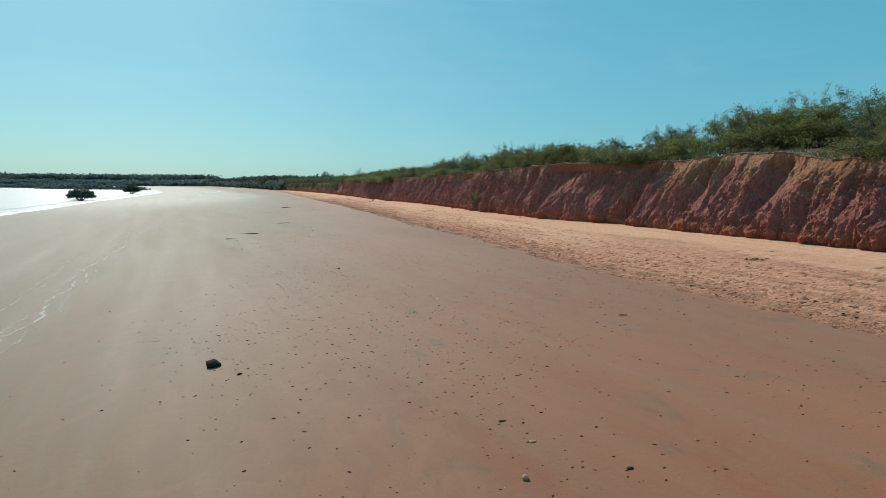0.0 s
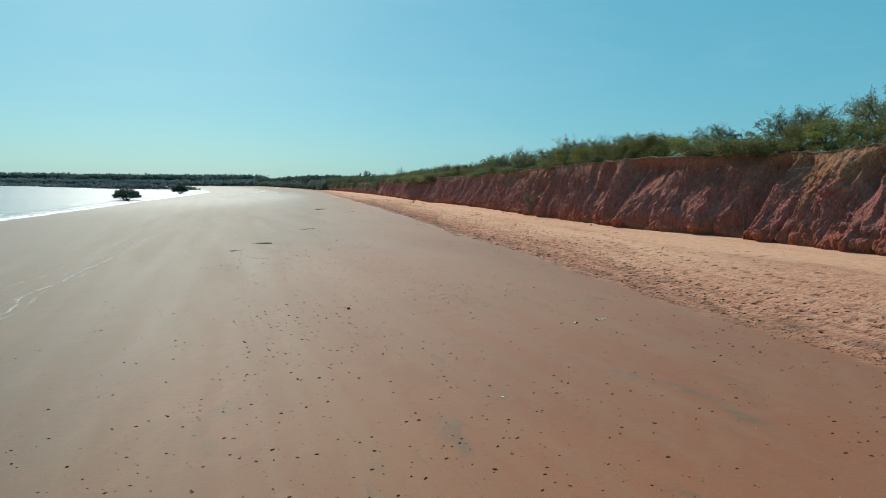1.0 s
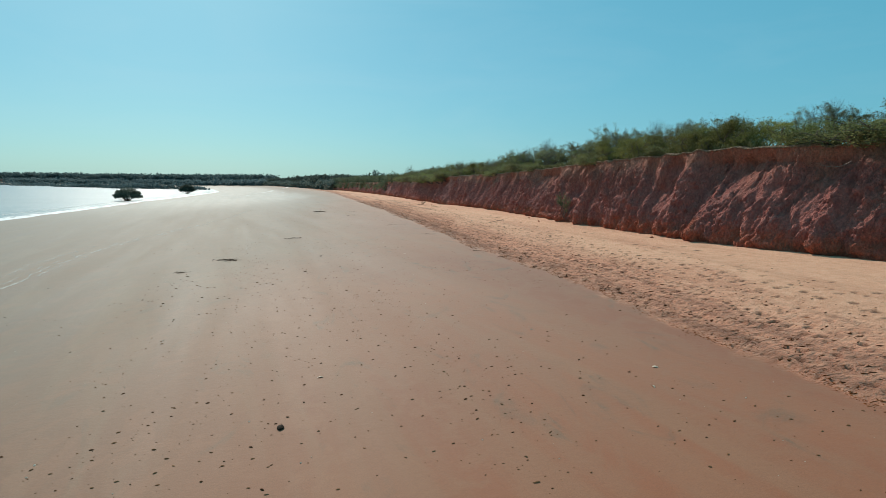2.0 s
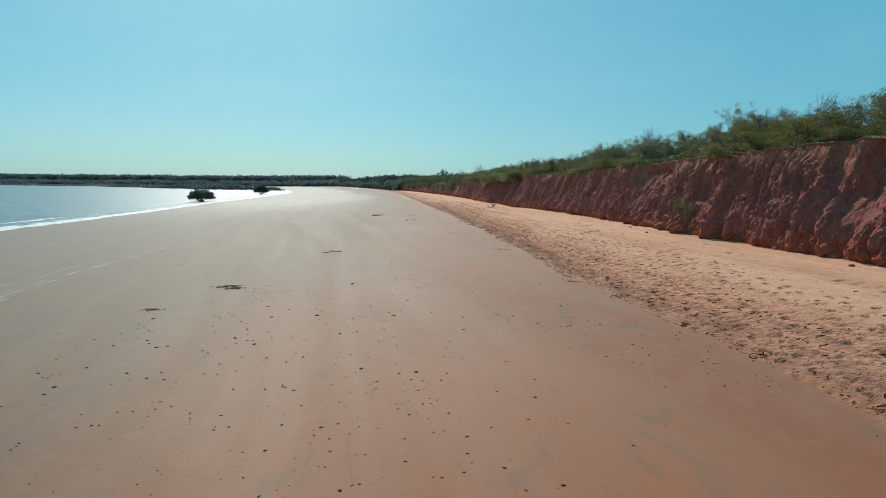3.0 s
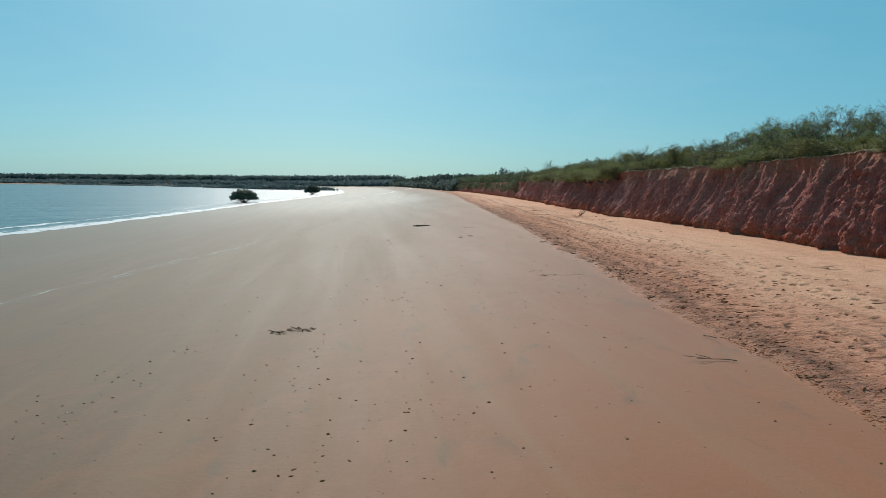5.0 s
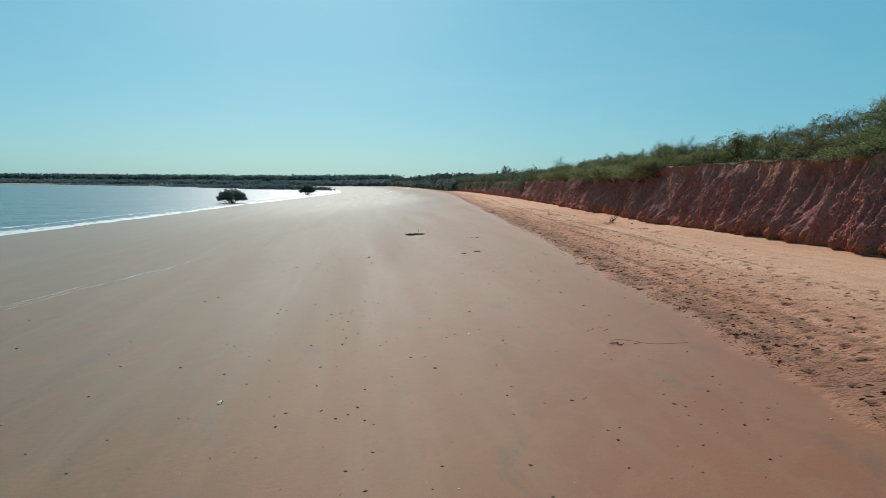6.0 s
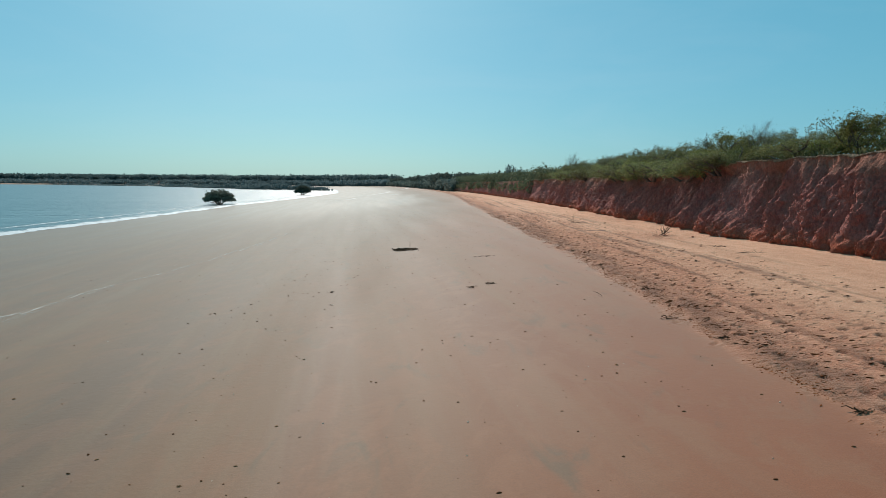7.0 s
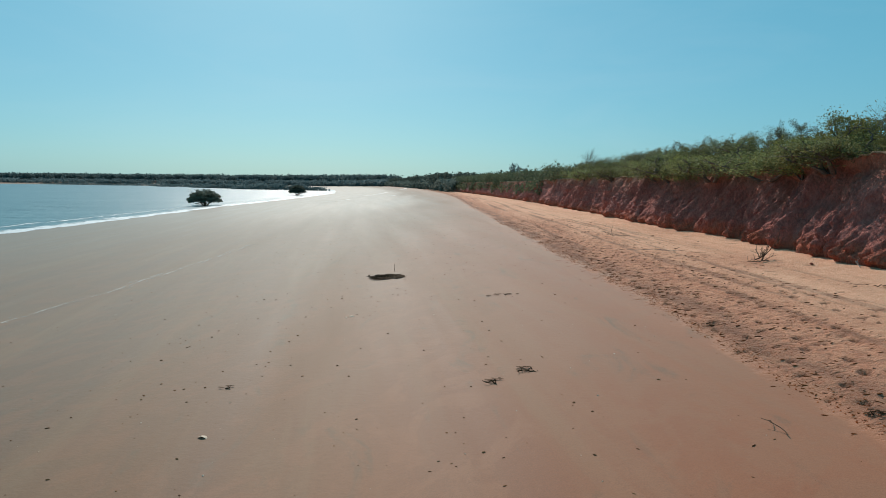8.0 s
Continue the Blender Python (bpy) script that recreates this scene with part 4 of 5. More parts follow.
def far_scrub(name, label, runs, inland_range, heights, leaf, per, material_, seed, drop=0.0):
    """Scrub too far off to tell its plants apart, as one mass of leaf clumps."""
    r = np.random.default_rng(seed)
    verts = []
    for s in runs:
        e = r.uniform(*inland_range)
        x, y, z = plateau_place(s, e)
        h = r.uniform(*heights)
        n = int(per * r.uniform(0.7, 1.3))
        q = r.normal(0, 1, (n, 3))
        q /= np.linalg.norm(q, axis=1, keepdims=True)
        q *= r.uniform(0.45, 1.0, (n, 1)) * (h * 0.75, h * 0.75, h * 0.55)
        q *= 1 + 0.3 * np.sin(3 * np.arctan2(q[:, 1], q[:, 0]) + s)[:, None]
        verts.append(q + (x, y, z + h * 0.45 - drop * r.uniform(0.4, 1.0)))
    lv, lf = leaves_at(r, np.vstack(verts), leaf * 1.1, 1.3, True)
    return tagged(new(name, mesh_of(name, lv, lf, material_, flat=True)), label, "scrub", kind="stuff")


wild = np.random.default_rng(33)
far_scrub("distant_scrub", "dark green scrub on the cliff top farther down the beach", np.sort(wild.uniform(132, 260, 360)), (-0.5, 12), (1.2, 2.2), 0.22, 190, DULL_LEAVES, 34)
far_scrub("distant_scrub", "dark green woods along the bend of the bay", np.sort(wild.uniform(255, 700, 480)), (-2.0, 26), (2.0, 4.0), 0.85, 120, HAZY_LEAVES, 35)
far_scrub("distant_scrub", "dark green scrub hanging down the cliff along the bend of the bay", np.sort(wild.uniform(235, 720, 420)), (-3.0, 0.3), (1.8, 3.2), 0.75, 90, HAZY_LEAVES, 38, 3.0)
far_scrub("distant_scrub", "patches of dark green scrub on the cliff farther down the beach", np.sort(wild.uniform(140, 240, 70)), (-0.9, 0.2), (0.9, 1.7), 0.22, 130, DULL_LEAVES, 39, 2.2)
far_scrub("distant_woods", "long dark line of woods beyond the bay", np.sort(wild.uniform(690, 2700, 2200)), (2, 60), (7.2, 8.6), 2.1, 95, FAR_HAZED_LEAVES, 36)


fringe = np.random.default_rng(37)
fs = fringe.uniform(560, 2700, 2000)
fp, fo = bank_at(fs)
fd = fringe.uniform(0.02, 1.0, len(fs)) * np.interp(fs, [900, 1500], [20, 48]) * smooth(540, 800, fs)
fz = beach_height(fd, fs)
fh = fringe.uniform(3.5, 7.0, len(fs))
dots = fringe.normal(0, 1, (len(fs), 45, 3))
dots /= np.linalg.norm(dots, axis=2, keepdims=True)
dots *= fringe.uniform(0.5, 1.0, (len(fs), 45, 1)) * np.stack([fh * 0.9, fh * 0.9, fh * 0.5], -1)[:, None]
dots += np.column_stack([fp + fo * fd[:, None], fz + fh * 0.45])[:, None]
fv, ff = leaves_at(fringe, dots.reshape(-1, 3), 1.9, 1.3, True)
tagged(new("distant_woods", mesh_of("distant_woods", fv, ff, FAR_HAZED_FRINGE, flat=True)), "dark mangrove fringe along the far shore of the bay", "woods", kind="stuff")


def lone_tree(x, y, z, height, width, seed, label):
    """A far tree that stands above the scrub."""
    r = np.random.default_rng(seed)
    tubes, tips = limbs(r, height, 0.5, 3, 2, thick=0.12)
    wv, wf = joined(tubes)
    scale = np.array((width / 2 / np.percentile(np.abs(tips[:, :2]), 92),) * 2 + (height / np.percentile(tips[:, 2], 97),))
    thing = tagged(new("tree"), label, "tree")
    part("trunk", mesh_of("trunk", wv * scale, wf, BARK), thing)
    at = (tips * scale)[r.integers(0, len(tips), 900)] + r.normal(0, 0.06 * height, (900, 3))
    at = at[at[:, 2] > 0.35 * height]
    lv, lf = leaves_at(r, at, 0.05 * height)
    part("crown", mesh_of("crown", lv, lf, FAR_HAZED_LEAVES, flat=True), thing)
    thing.location = (x, y, z)
    return thing


lone_tree(24.9, 184, 3.8, 3.5, 4.0, 61, "round dark tree above the scrub far down the cliff")
lone_tree(9.5, 478, 3.9, 5.2, 7.0, 62, "far thin tree with spreading crown above the woods")
lone_tree(4.0, 486, 3.9, 4.8, 5.0, 63, "far thin tree with a bare side above the woods")


# ---- mangroves standing in the shallows ----
def mangrove(x, y, width, height, seed, label, lopsided=0.0):
    r = np.random.default_rng(seed)
    thing = tagged(new("mangrove_tree"), label, "mangrove", "mangroves in the shallows")
    tubes, tips = limbs(r, height, 1.3, 6, 3, droop=0.03, thick=0.13)
    wv, wf = joined(tubes)
    scale = np.array((width / 2 / np.percentile(np.abs(tips[:, :2]), 95),) * 2 + (height / np.percentile(tips[:, 2], 97),))
    part("trunk", mesh_of("trunk", wv * scale, wf, DEAD_WOOD), thing)
    roots = []
    for n in range(14):
        a = 2 * np.pi * n / 14 + r.uniform(-0.2, 0.2)
        far_ = r.uniform(0.5, 1.3) * width * 0.16
        way = np.array((math.cos(a), math.sin(a), 0))
        roots.append(tube([way * 0.1 + (0, 0, 0.7), way * far_ * 0.6 + (0, 0, 0.55), way * far_ + (0, 0, -0.5)], [0.05, 0.045, 0.035]))
    rv, rf = joined(roots)
    part("prop_roots", mesh_of("prop_roots", rv, rf, DEAD_WOOD), thing)
    n = 9000
    q = r.normal(0, 1, (n, 3))
    q[:, 2] = np.abs(q[:, 2]) * 0.9 - 0.12
    q /= np.linalg.norm(q, axis=1, keepdims=True)
    a = np.arctan2(q[:, 1], q[:, 0])
    lumps = 1 + 0.10 * np.sin(3 * a + seed) + 0.07 * np.sin(7 * a + 2 * seed) + 0.10 * np.sin(5 * q[:, 2] * 3 + 3 * a)
    q *= (r.uniform(0.5, 1.0, n) ** 0.5 * lumps)[:, None] * (width / 2, width / 2, height * 0.68)
    q[:, 2] += height * 0.30 + lopsided * q[:, 0]
    q = q[(q[:, 2] > (0.25 + 0.06 * np.sin(4 * np.arctan2(q[:, 1], q[:, 0]) + seed)) * height) & (grain(q[:, 0] * 0.9 + 5, q[:, 1] * 0.9 + q[:, 2] * 1.4, seed) < 0.32)]
    lv, lf = leaves_at(r, q, 0.22)
    part("crown", mesh_of("crown", lv, lf, MANGROVE_LEAVES, flat=True), thing)
    thing.location = (x, y, WATER - 0.05)
    return thing


mangrove(-51.0, 212, 8.0, 4.0, 71, "round dark green mangrove tree standing in shallow water at the shore")
mangrove(-57.5, 336, 7.6, 4.8, 72, "dark mangrove tree with a bare trunk in shallow water", 0.08)

# low mangrove islands farther out
isle = np.random.default_rng(81)
clumps = []
for cx_, cy_, half, h, n in ((-118, 520, 42, 5.5, 2600), (-165, 575, 45, 5.5, 2200), (-235, 650, 55, 4.5, 1500), (-330, 740, 70, 4.0, 1300), (-450, 790, 70, 3.5, 900), (-205, 600, 22, 3.0, 500)):
    t = isle.uniform(-1, 1, n)
    tall = h * (0.45 + 0.55 * np.abs(np.sin(t * 7 + cx_))) * np.sqrt(np.maximum(1 - t**2, 0.05))
    clumps.append(np.stack([cx_ + t * half + isle.normal(0, 2, n), cy_ - t * half * 0.5 + isle.normal(0, 3, n), WATER + isle.uniform(0.05, 1, n) * tall], -1))
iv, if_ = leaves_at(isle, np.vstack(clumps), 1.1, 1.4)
tagged(new("mangrove_thicket", mesh_of("mangrove_thicket", iv, if_, FAR_HAZED_FRINGE, flat=True)), "dark low mangrove thickets in the water off the far shore", "mangroves", kind="stuff")


# ---- grass along the cliff's edge ----
def tufts(seed, count):
    r = np.random.default_rng(seed)
    verts, faces, base = [], [], 0
    for _ in range(count):
        s = r.uniform(54, 64) if r.random() < 0.35 else r.uniform(9, 125)
        x, y, z = plateau_place(s, r.uniform(0.12, 1.3))
        for _ in range(12):
            a, h = r.uniform(0, 2 * np.pi), r.uniform(0.12, 0.4)
            p = np.array((x, y, z)) + r.normal(0, 0.09, 3) * (1, 1, 0)
            way = np.array((math.cos(a), math.sin(a), 0))
            side = np.array((-way[1], way[0], 0)) * 0.012
            verts += [p - side, p + side, p + way * h * 0.25 + (0, 0, h * 0.7), p + way * h * 0.6 + (0, 0, h)]
            faces.append((base, base + 1, base + 2))
            faces.append((base, base + 2, base + 3))
            base += 4
    return np.array(verts), np.array(faces)


gv, gf = tufts(91, 700)
tagged(new("grass", mesh_of("grass", gv, gf, GRASS, flat=True)), "dry grass tufts along the cliff edge", "grass", kind="stuff")


# ---- things on the sand ----
def boulder(seed, size, rough=0.22, cuts=2, flat_=0.7):
    """The shape of a stone: a ball with hewn, uneven sides."""
    bm = bmesh.new()
    bmesh.ops.create_icosphere(bm, subdivisions=cuts, radius=0.5)
    r = random.Random(seed)
    planes = [(Vector((r.uniform(-1, 1), r.uniform(-1, 1), r.uniform(-0.6, 1))).normalized(), r.uniform(0.30, 0.42)) for _ in range(7)]
    for v in bm.verts:
        for way, far_ in planes:
            over = v.co.dot(way) - far_
            if over > 0:
                v.co -= way * over * 0.9
        v.co *= 1 + rough * noise.noise(v.co * 3.1 + Vector((seed, 0, 0)))
        v.co.x, v.co.y, v.co.z = v.co.x * size[0], v.co.y * size[1], v.co.z * size[2] * flat_
    verts = np.array([v.co[:] for v in bm.verts])
    faces = np.array([[v.index for v in f.verts] for f in bm.faces])
    bm.free()
    return verts, faces


def stone(name, x, y, size, seed, mat, label, turn=0.0, sunk=0.25):
    v, f = boulder(seed, size)
    v[:, 2] -= v[:, 2].min() * (1 - sunk)
    ob = tagged(new(name, mesh_of(name, v, f, mat)), label, name.replace("_", " "))
    ob.matrix_basis = pose(x, y, ground_z(x, y) - 0.005, 0, 0, turn)
    return ob


stone("rock", 0.0, 13.0, (0.37, 0.30, 0.27), 3, DARK_ROCK, "black angular rock lying alone on wet sand", 10)
stone("stone", 0.55, 12.2, (0.13, 0.08, 0.06), 4, DARK_ROCK, "small flat black stone half sunk in wet sand", 40)
stone("stone", 4.07, 6.40, (0.11, 0.10, 0.10), 8, PALE_ROCK, "small pale stone on wet sand", 20)
stone("stone", 4.65, 7.26, (0.12, 0.08, 0.05), 9, PALE_ROCK, "small flat pale stone on wet sand", 0)
stone("stone", 4.55, 8.07, (0.14, 0.07, 0.04), 10, DARK_ROCK, "flat dark stone half sunk in wet sand", 0)
stone("stone", 5.45, 6.09, (0.12, 0.08, 0.05), 11, DARK_ROCK, "small dark stone on wet sand", 10)
stone("stone", 5.61, 45.05, (0.16, 0.12, 0.07), 12, DARK_ROCK, "small dark stone on wet sand", 0)
stone("stone", 4.55, 24.9, (0.16, 0.12, 0.09), 14, DARK_ROCK, "small dark stone on wet sand", 90)
for n, (x, y, s_) in enumerate(((21.6, 56.3, 0.17), (20.4, 85.6, 0.16), (20.9, 52.8, 0.2), (21.6, 40.5, 0.2))):
    stone("clod", x, y, (s_, s_ * 0.8, s_ * 0.7), 20 + n, EARTH, "lump of red earth fallen from the cliff onto the sand", 50 * n)


def wrack_patch(x, y, half_x, half_y, pieces, seed, label):
    """A heap of dark seaweed: ragged lumps and strands."""
    r = np.random.default_rng(seed)
    lumps, strands = [], []
    for _ in range(int(pieces * 1.5)):
        a, q = r.uniform(0, 2 * np.pi), np.sqrt(r.random())
        px_, py_ = half_x * q * math.cos(a), 1.35 * half_y * q * math.sin(a)
        py_ += 0.12 * math.sin(px_ * 7 + seed) * min(1.0, half_x)
        v, f = boulder(int(r.integers(1, 9999)), r.uniform(0.05, 0.13, 3) * (2.1, 0.75, 0.24) * min(1.0, 0.35 + half_x), 0.5, 1)
        lumps.append((v + (px_, py_, float(ground_z(x + px_, y + py_) - ground_z(x, y)) + 0.025), f))
    for _ in range(pieces // 3):
        a = r.uniform(0, 2 * np.pi)
        p = np.array((half_x * r.normal(0, 0.6), half_y * r.normal(0, 0.6), 0.03))
        way = np.array((math.cos(a), math.sin(a) * 0.6, 0))
        path = [p + way * t + r.normal(0, 0.02, 3) for t in np.linspace(0, r.uniform(0.1, 0.3), 5)]
        strands.append(tube(path, [0.012, 0.012, 0.010, 0.008, 0.004], 4))
    heap = new("seaweed_patch", mesh_of("seaweed_patch", *joined(lumps + [(v, np.vstack([f[:, [0, 1, 2]], f[:, [0, 2, 3]]])) for v, f in strands]), WEED, flat=True))
    thing = tagged(heap, label, "seaweed", kind="stuff")
    thing.location = (x, y, ground_z(x, y))
    return thing


wrack_patch(6.45, 89.0, 0.66, 0.42, 230, 101, "dark heap of washed-up seaweed on wet sand")
upright = [(6.6, 90.6, 0), (6.63, 90.6, 0.14), (6.61, 90.62, 0.28)]
tagged(new("twig", mesh_of("twig", *tube([(x, y, z + ground_z(x, y) - 0.01) for x, y, z in upright], [0.012, 0.01, 0.006]), DEAD_WOOD)), "thin dark twig standing upright in wet sand", "twig")
wrack_patch(0.92, 46.1, 0.50, 0.11, 26, 102, "dark strand of washed-up seaweed on wet sand")
wrack_patch(1.25, 45.6, 0.42, 0.11, 20, 103, "dark strand of washed-up seaweed on wet sand")
wrack_patch(3.72, 55.4, 0.26, 0.08, 9, 104, "small dark scrap of seaweed on wet sand")
wrack_patch(4.15, 55.6, 0.34, 0.09, 15, 105, "small dark scrap of seaweed on wet sand")
wrack_patch(9.88, 77.95, 0.15, 0.12, 10, 106, "small dark scrap of seaweed half buried in wet sand")
wrack_patch(9.30, 77.5, 0.18, 0.09, 6, 107, "small dark scrap of seaweed half buried in wet sand")
wrack_patch(4.5, 77.8, 0.12, 0.05, 5, 108, "small dark scrap of seaweed on wet sand")
wrack_patch(10.3, 84.6, 0.5, 0.08, 7, 109, "small dark scraps of seaweed on wet sand")
wrack_patch(-0.35, 42.6, 0.34, 0.08, 9, 110, "small dark scraps of seaweed on wet sand")
wrack_patch(13.02, 42.44, 0.06, 0.05, 5, 113, "small dark clump of seaweed on the wrack line")
wrack_patch(13.5, 72.1, 0.14, 0.08, 8, 114, "small dark clump of seaweed on the wrack line")
wrack_patch(19.73, 81.8, 0.25, 0.12, 10, 115, "small dark heap of dried weed on loose sand")
wrack_patch(18.55, 15.8, 0.42, 0.16, 18, 111, "dark heap of dried weed on loose sand")
wrack_patch(15.8, 222, 1.9, 1.0, 40, 112, "fallen clump of dark branches at the foot of the cliff")


clump = random.Random(77)
for n, y in enumerate((31.5, 34.0, 36.4, 39.6, 47.8, 50.5, 57.0, 61.5, 64.0, 66.6, 70.2, 75.2, 79.8, 84.0)):
    x = 22.6 - float(sand_edge(y)) - 0.012 * max(y - 60, 0) - 0.20 * float(grain(np.array(y / 6.0), np.array(0.0), 3)) + clump.uniform(0.0, 0.3)
    wrack_patch(x, y, clump.uniform(0.10, 0.22), clump.uniform(0.06, 0.12), clump.randint(5, 10), 150 + n, "small dark clump of seaweed and twigs on the wrack line")


def dead_branch(name, x, y, turn, length, rise, seed, forks, mat, label, radius=0.022):
    """A fallen, leafless branch with side twigs lying on the sand."""
    r = np.random.default_rng(seed)
    tubes = []

    def grow(p, way, far_, rad, depth):
        pts = [p]
        for _ in range(5):
            way = way + r.normal(0, 0.22, 3) * (1, 1, 0.5)
            way = way / np.linalg.norm(way)
            q = pts[-1] + way * far_ / 5
            q[2] = max(q[2], 0.012)
            pts.append(q)
        tubes.append(tube(pts, np.linspace(rad, rad * 0.5, 6), 5))
        if depth:
            for _ in range(forks):
                side = r.normal(0, 1, 3)
                side[2] = abs(side[2]) * rise
                grow(pts[r.integers(1, 5)], way * 0.6 + side * 0.6, far_ * r.uniform(0.4, 0.7), rad * 0.6, depth - 1)

    grow(np.array((0, 0, 0.03)), np.array((1.0, 0, 0.25 * rise)), length, radius, 2)
    ob = tagged(new(name, mesh_of(name, *joined(tubes), mat)), label, "branch")
    ob.matrix_basis = pose(x, y, ground_z(x, y), 0, 0, turn)
    return ob


dead_branch("dead_branch", 19.3, 86.9, -10, 0.75, 1.5, 121, 4, DEAD_WOOD, "dry leafless dark branch lying on loose sand")
dead_branch("dead_branch", 19.45, 86.7, 60, 0.6, 1.8, 122, 4, DEAD_WOOD, "dry twiggy dark branch lying on loose sand")
dead_branch("dead_branch", 19.6, 86.6, 200, 0.7, 1.2, 132, 4, DEAD_WOOD, "dry twiggy dark branch lying on loose sand", 0.018)
dead_branch("dead_branch", 17.55, 54.0, -38, 1.15, 0.15, 123, 2, DEAD_WOOD, "long thin dark dead branch on loose sand", 0.012)
dead_branch("dead_branch", 17.2, 57.2, 10, 0.9, 0.15, 124, 1, GREY_WOOD, "thin weathered stick on loose sand", 0.014)
dead_branch("dead_branch", 22.7, 68.3, 175, 0.8, 0.6, 125, 4, DEAD_WOOD, "dark brushwood at the foot of the cliff")
dead_branch("twig", 10.05, 12.45, 15, 0.24, 0.05, 139, 1, DEAD_WOOD, "short thick dark stick on wet sand", 0.016)
dead_branch("twig", 13.05, 42.4, -20, 0.45, 0.1, 133, 1, DEAD_WOOD, "thin dark twig on the wrack line", 0.008)
dead_branch("dead_branch", 19.3, 79.7, 0, 0.8, 0.3, 134, 3, DEAD_WOOD, "thin dark brushwood on loose sand", 0.010)
dead_branch("dead_branch", 19.72, 58.4, 80, 1.1, 0.1, 137, 2, DEAD_WOOD, "thin dark dead branch on loose sand", 0.009)
dead_branch("dead_branch", 20.0, 60.6, 100, 1.3, 0.1, 138, 2, DEAD_WOOD, "thin dark dead branch on loose sand", 0.009)
dead_branch("twig", 12.80, 74.9, 100, 0.42, 0.05, 136, 1, DEAD_WOOD, "thin dark twig on wet sand", 0.008)
dead_branch("twig", 13.29, 53.15, -30, 0.4, 0.1, 127, 1, DEAD_WOOD, "thin dark twig on the wrack line", 0.010)
dead_branch("twig", 13.1, 51.5, 160, 0.7, 0.2, 128, 2, DEAD_WOOD, "thin dark twig on the wrack line", 0.010)
dead_branch("dead_branch", 21.2, 84.6, 90, 0.4, 1.6, 129, 2, GREY_WOOD, "pale weathered stick at the foot of the cliff", 0.014)
dead_branch("dead_branch", 17.7, 90.5, 185, 1.4, 0.1, 130, 2, GREY_WOOD, "thin weathered stick on loose sand", 0.012)
dead_branch("dead_branch", 18.2, 96.0, 150, 1.2, 0.2, 131, 3, DEAD_WOOD, "thin dark brushwood on loose sand", 0.012)

# a dead stump and a bare root that stick out of the cliff
sp = (24.0, 30.3)
stump_path = [(0, 0, -0.2), (0.03, 0.02, 0.5), (-0.02, 0.05, 1.1), (0.02, 0.0, 1.55)]
stump = tagged(new("dead_stump"), "brown weathered dead stem leaning at the foot of the cliff", "stump")
part("stem", mesh_of("stem", *tube(stump_path, [0.05, 0.045, 0.04, 0.025], 7), DEAD_WOOD), stump)
part("side_branch", mesh_of("side_branch", *tube([(0.0, 0.03, 1.2), (-0.1, 0.22, 1.45), (0.1, 0.5, 1.6)], [0.028, 0.022, 0.010], 5), DEAD_WOOD), stump)
stump.location = (*sp, 1.0)
for n, (s_, z0, length, sag) in enumerate(((28.6, 4.67, 4.6, 0.06), (33.6, 4.5, 1.3, 0.15))):
    p = edge_at(s_)
    path = [(p[0] - 0.62 + 0.05 * math.sin(3 * t), p[1] + length * (t - 0.5), z0 - sag * math.sin(math.pi * t) - 0.075 * length * t) for t in np.linspace(0, 1, 8)]
    tagged(new("root", mesh_of("root", *tube(path, np.linspace(0.016, 0.008, 8), 5), GREY_WOOD)), "thin bare root hanging across the face of the cliff", "root")

wrack_patch(11.50, 61.62, 0.09, 0.06, 6, 116, "small dark tangle of weed on wet sand")
# a thin cord or vine on the wet sand
cord_path = [(11.52, 61.60), (11.62, 61.50), (11.50, 61.80), (11.62, 61.95), (11.85, 61.84), (12.05, 61.66), (11.90, 61.60), (12.05, 61.62), (12.3, 61.50), (12.6, 61.46), (12.95, 61.46)]
fine_path = curve_through(np.array(cord_path), 6)
tagged(new("cord", mesh_of("cord", *tube([(x, y, ground_z(x, y) + 0.003) for x, y in fine_path], [0.0026] * len(fine_path), 5), CORD)), "thin dark tangled cord lying on wet sand", "cord")


def shell(x, y, size, turn):
    """Half of a bivalve's shell, lying open."""
    verts, faces = [], []
    for i in range(5):
        for j in range(9):
            a, q = np.pi * (j / 8) - 0.1, i / 4
            verts.append((q * math.cos(a) * size, q * math.sin(a) * size * 0.8, size * 0.35 * (1 - q * q) + 0.02 * size * math.sin(a * 14) * q))
    faces = grid_faces(5, 9)
    v = np.array(verts)
    v = np.vstack([v, v - (0, 0, 0.06 * size)])
    faces = np.vstack([faces, faces[:, ::-1] + 45])
    ob = tagged(new("shell", mesh_of("shell", v, faces, SHELL)), "small white shell on wet sand", "shell", "shells on the sand")
    ob.matrix_basis = pose(x, y, ground_z(x, y) + 0.004, 8, 0, turn)


shells = random.Random(17)
for x, y, size in ((6.0, 82.9, 0.07), (5.85, 82.8, 0.06), (4.9, 75.8, 0.08), (4.2, 59.6, 0.09), (10.46, 20.66, 0.10), (10.58, 20.68, 0.09), (10.70, 20.71, 0.07), (9.88, 20.66, 0.08), (5.2, 27.0, 0.06), (11.3, 25.2, 0.06), (10.7, 24.4, 0.05), (8.6, 63.0, 0.06), (9.7, 43.6, 0.06), (6.5, 17.0, 0.05), (11.6, 63.0, 0.05)):
    shell(x, y, size, shells.uniform(0, 360))


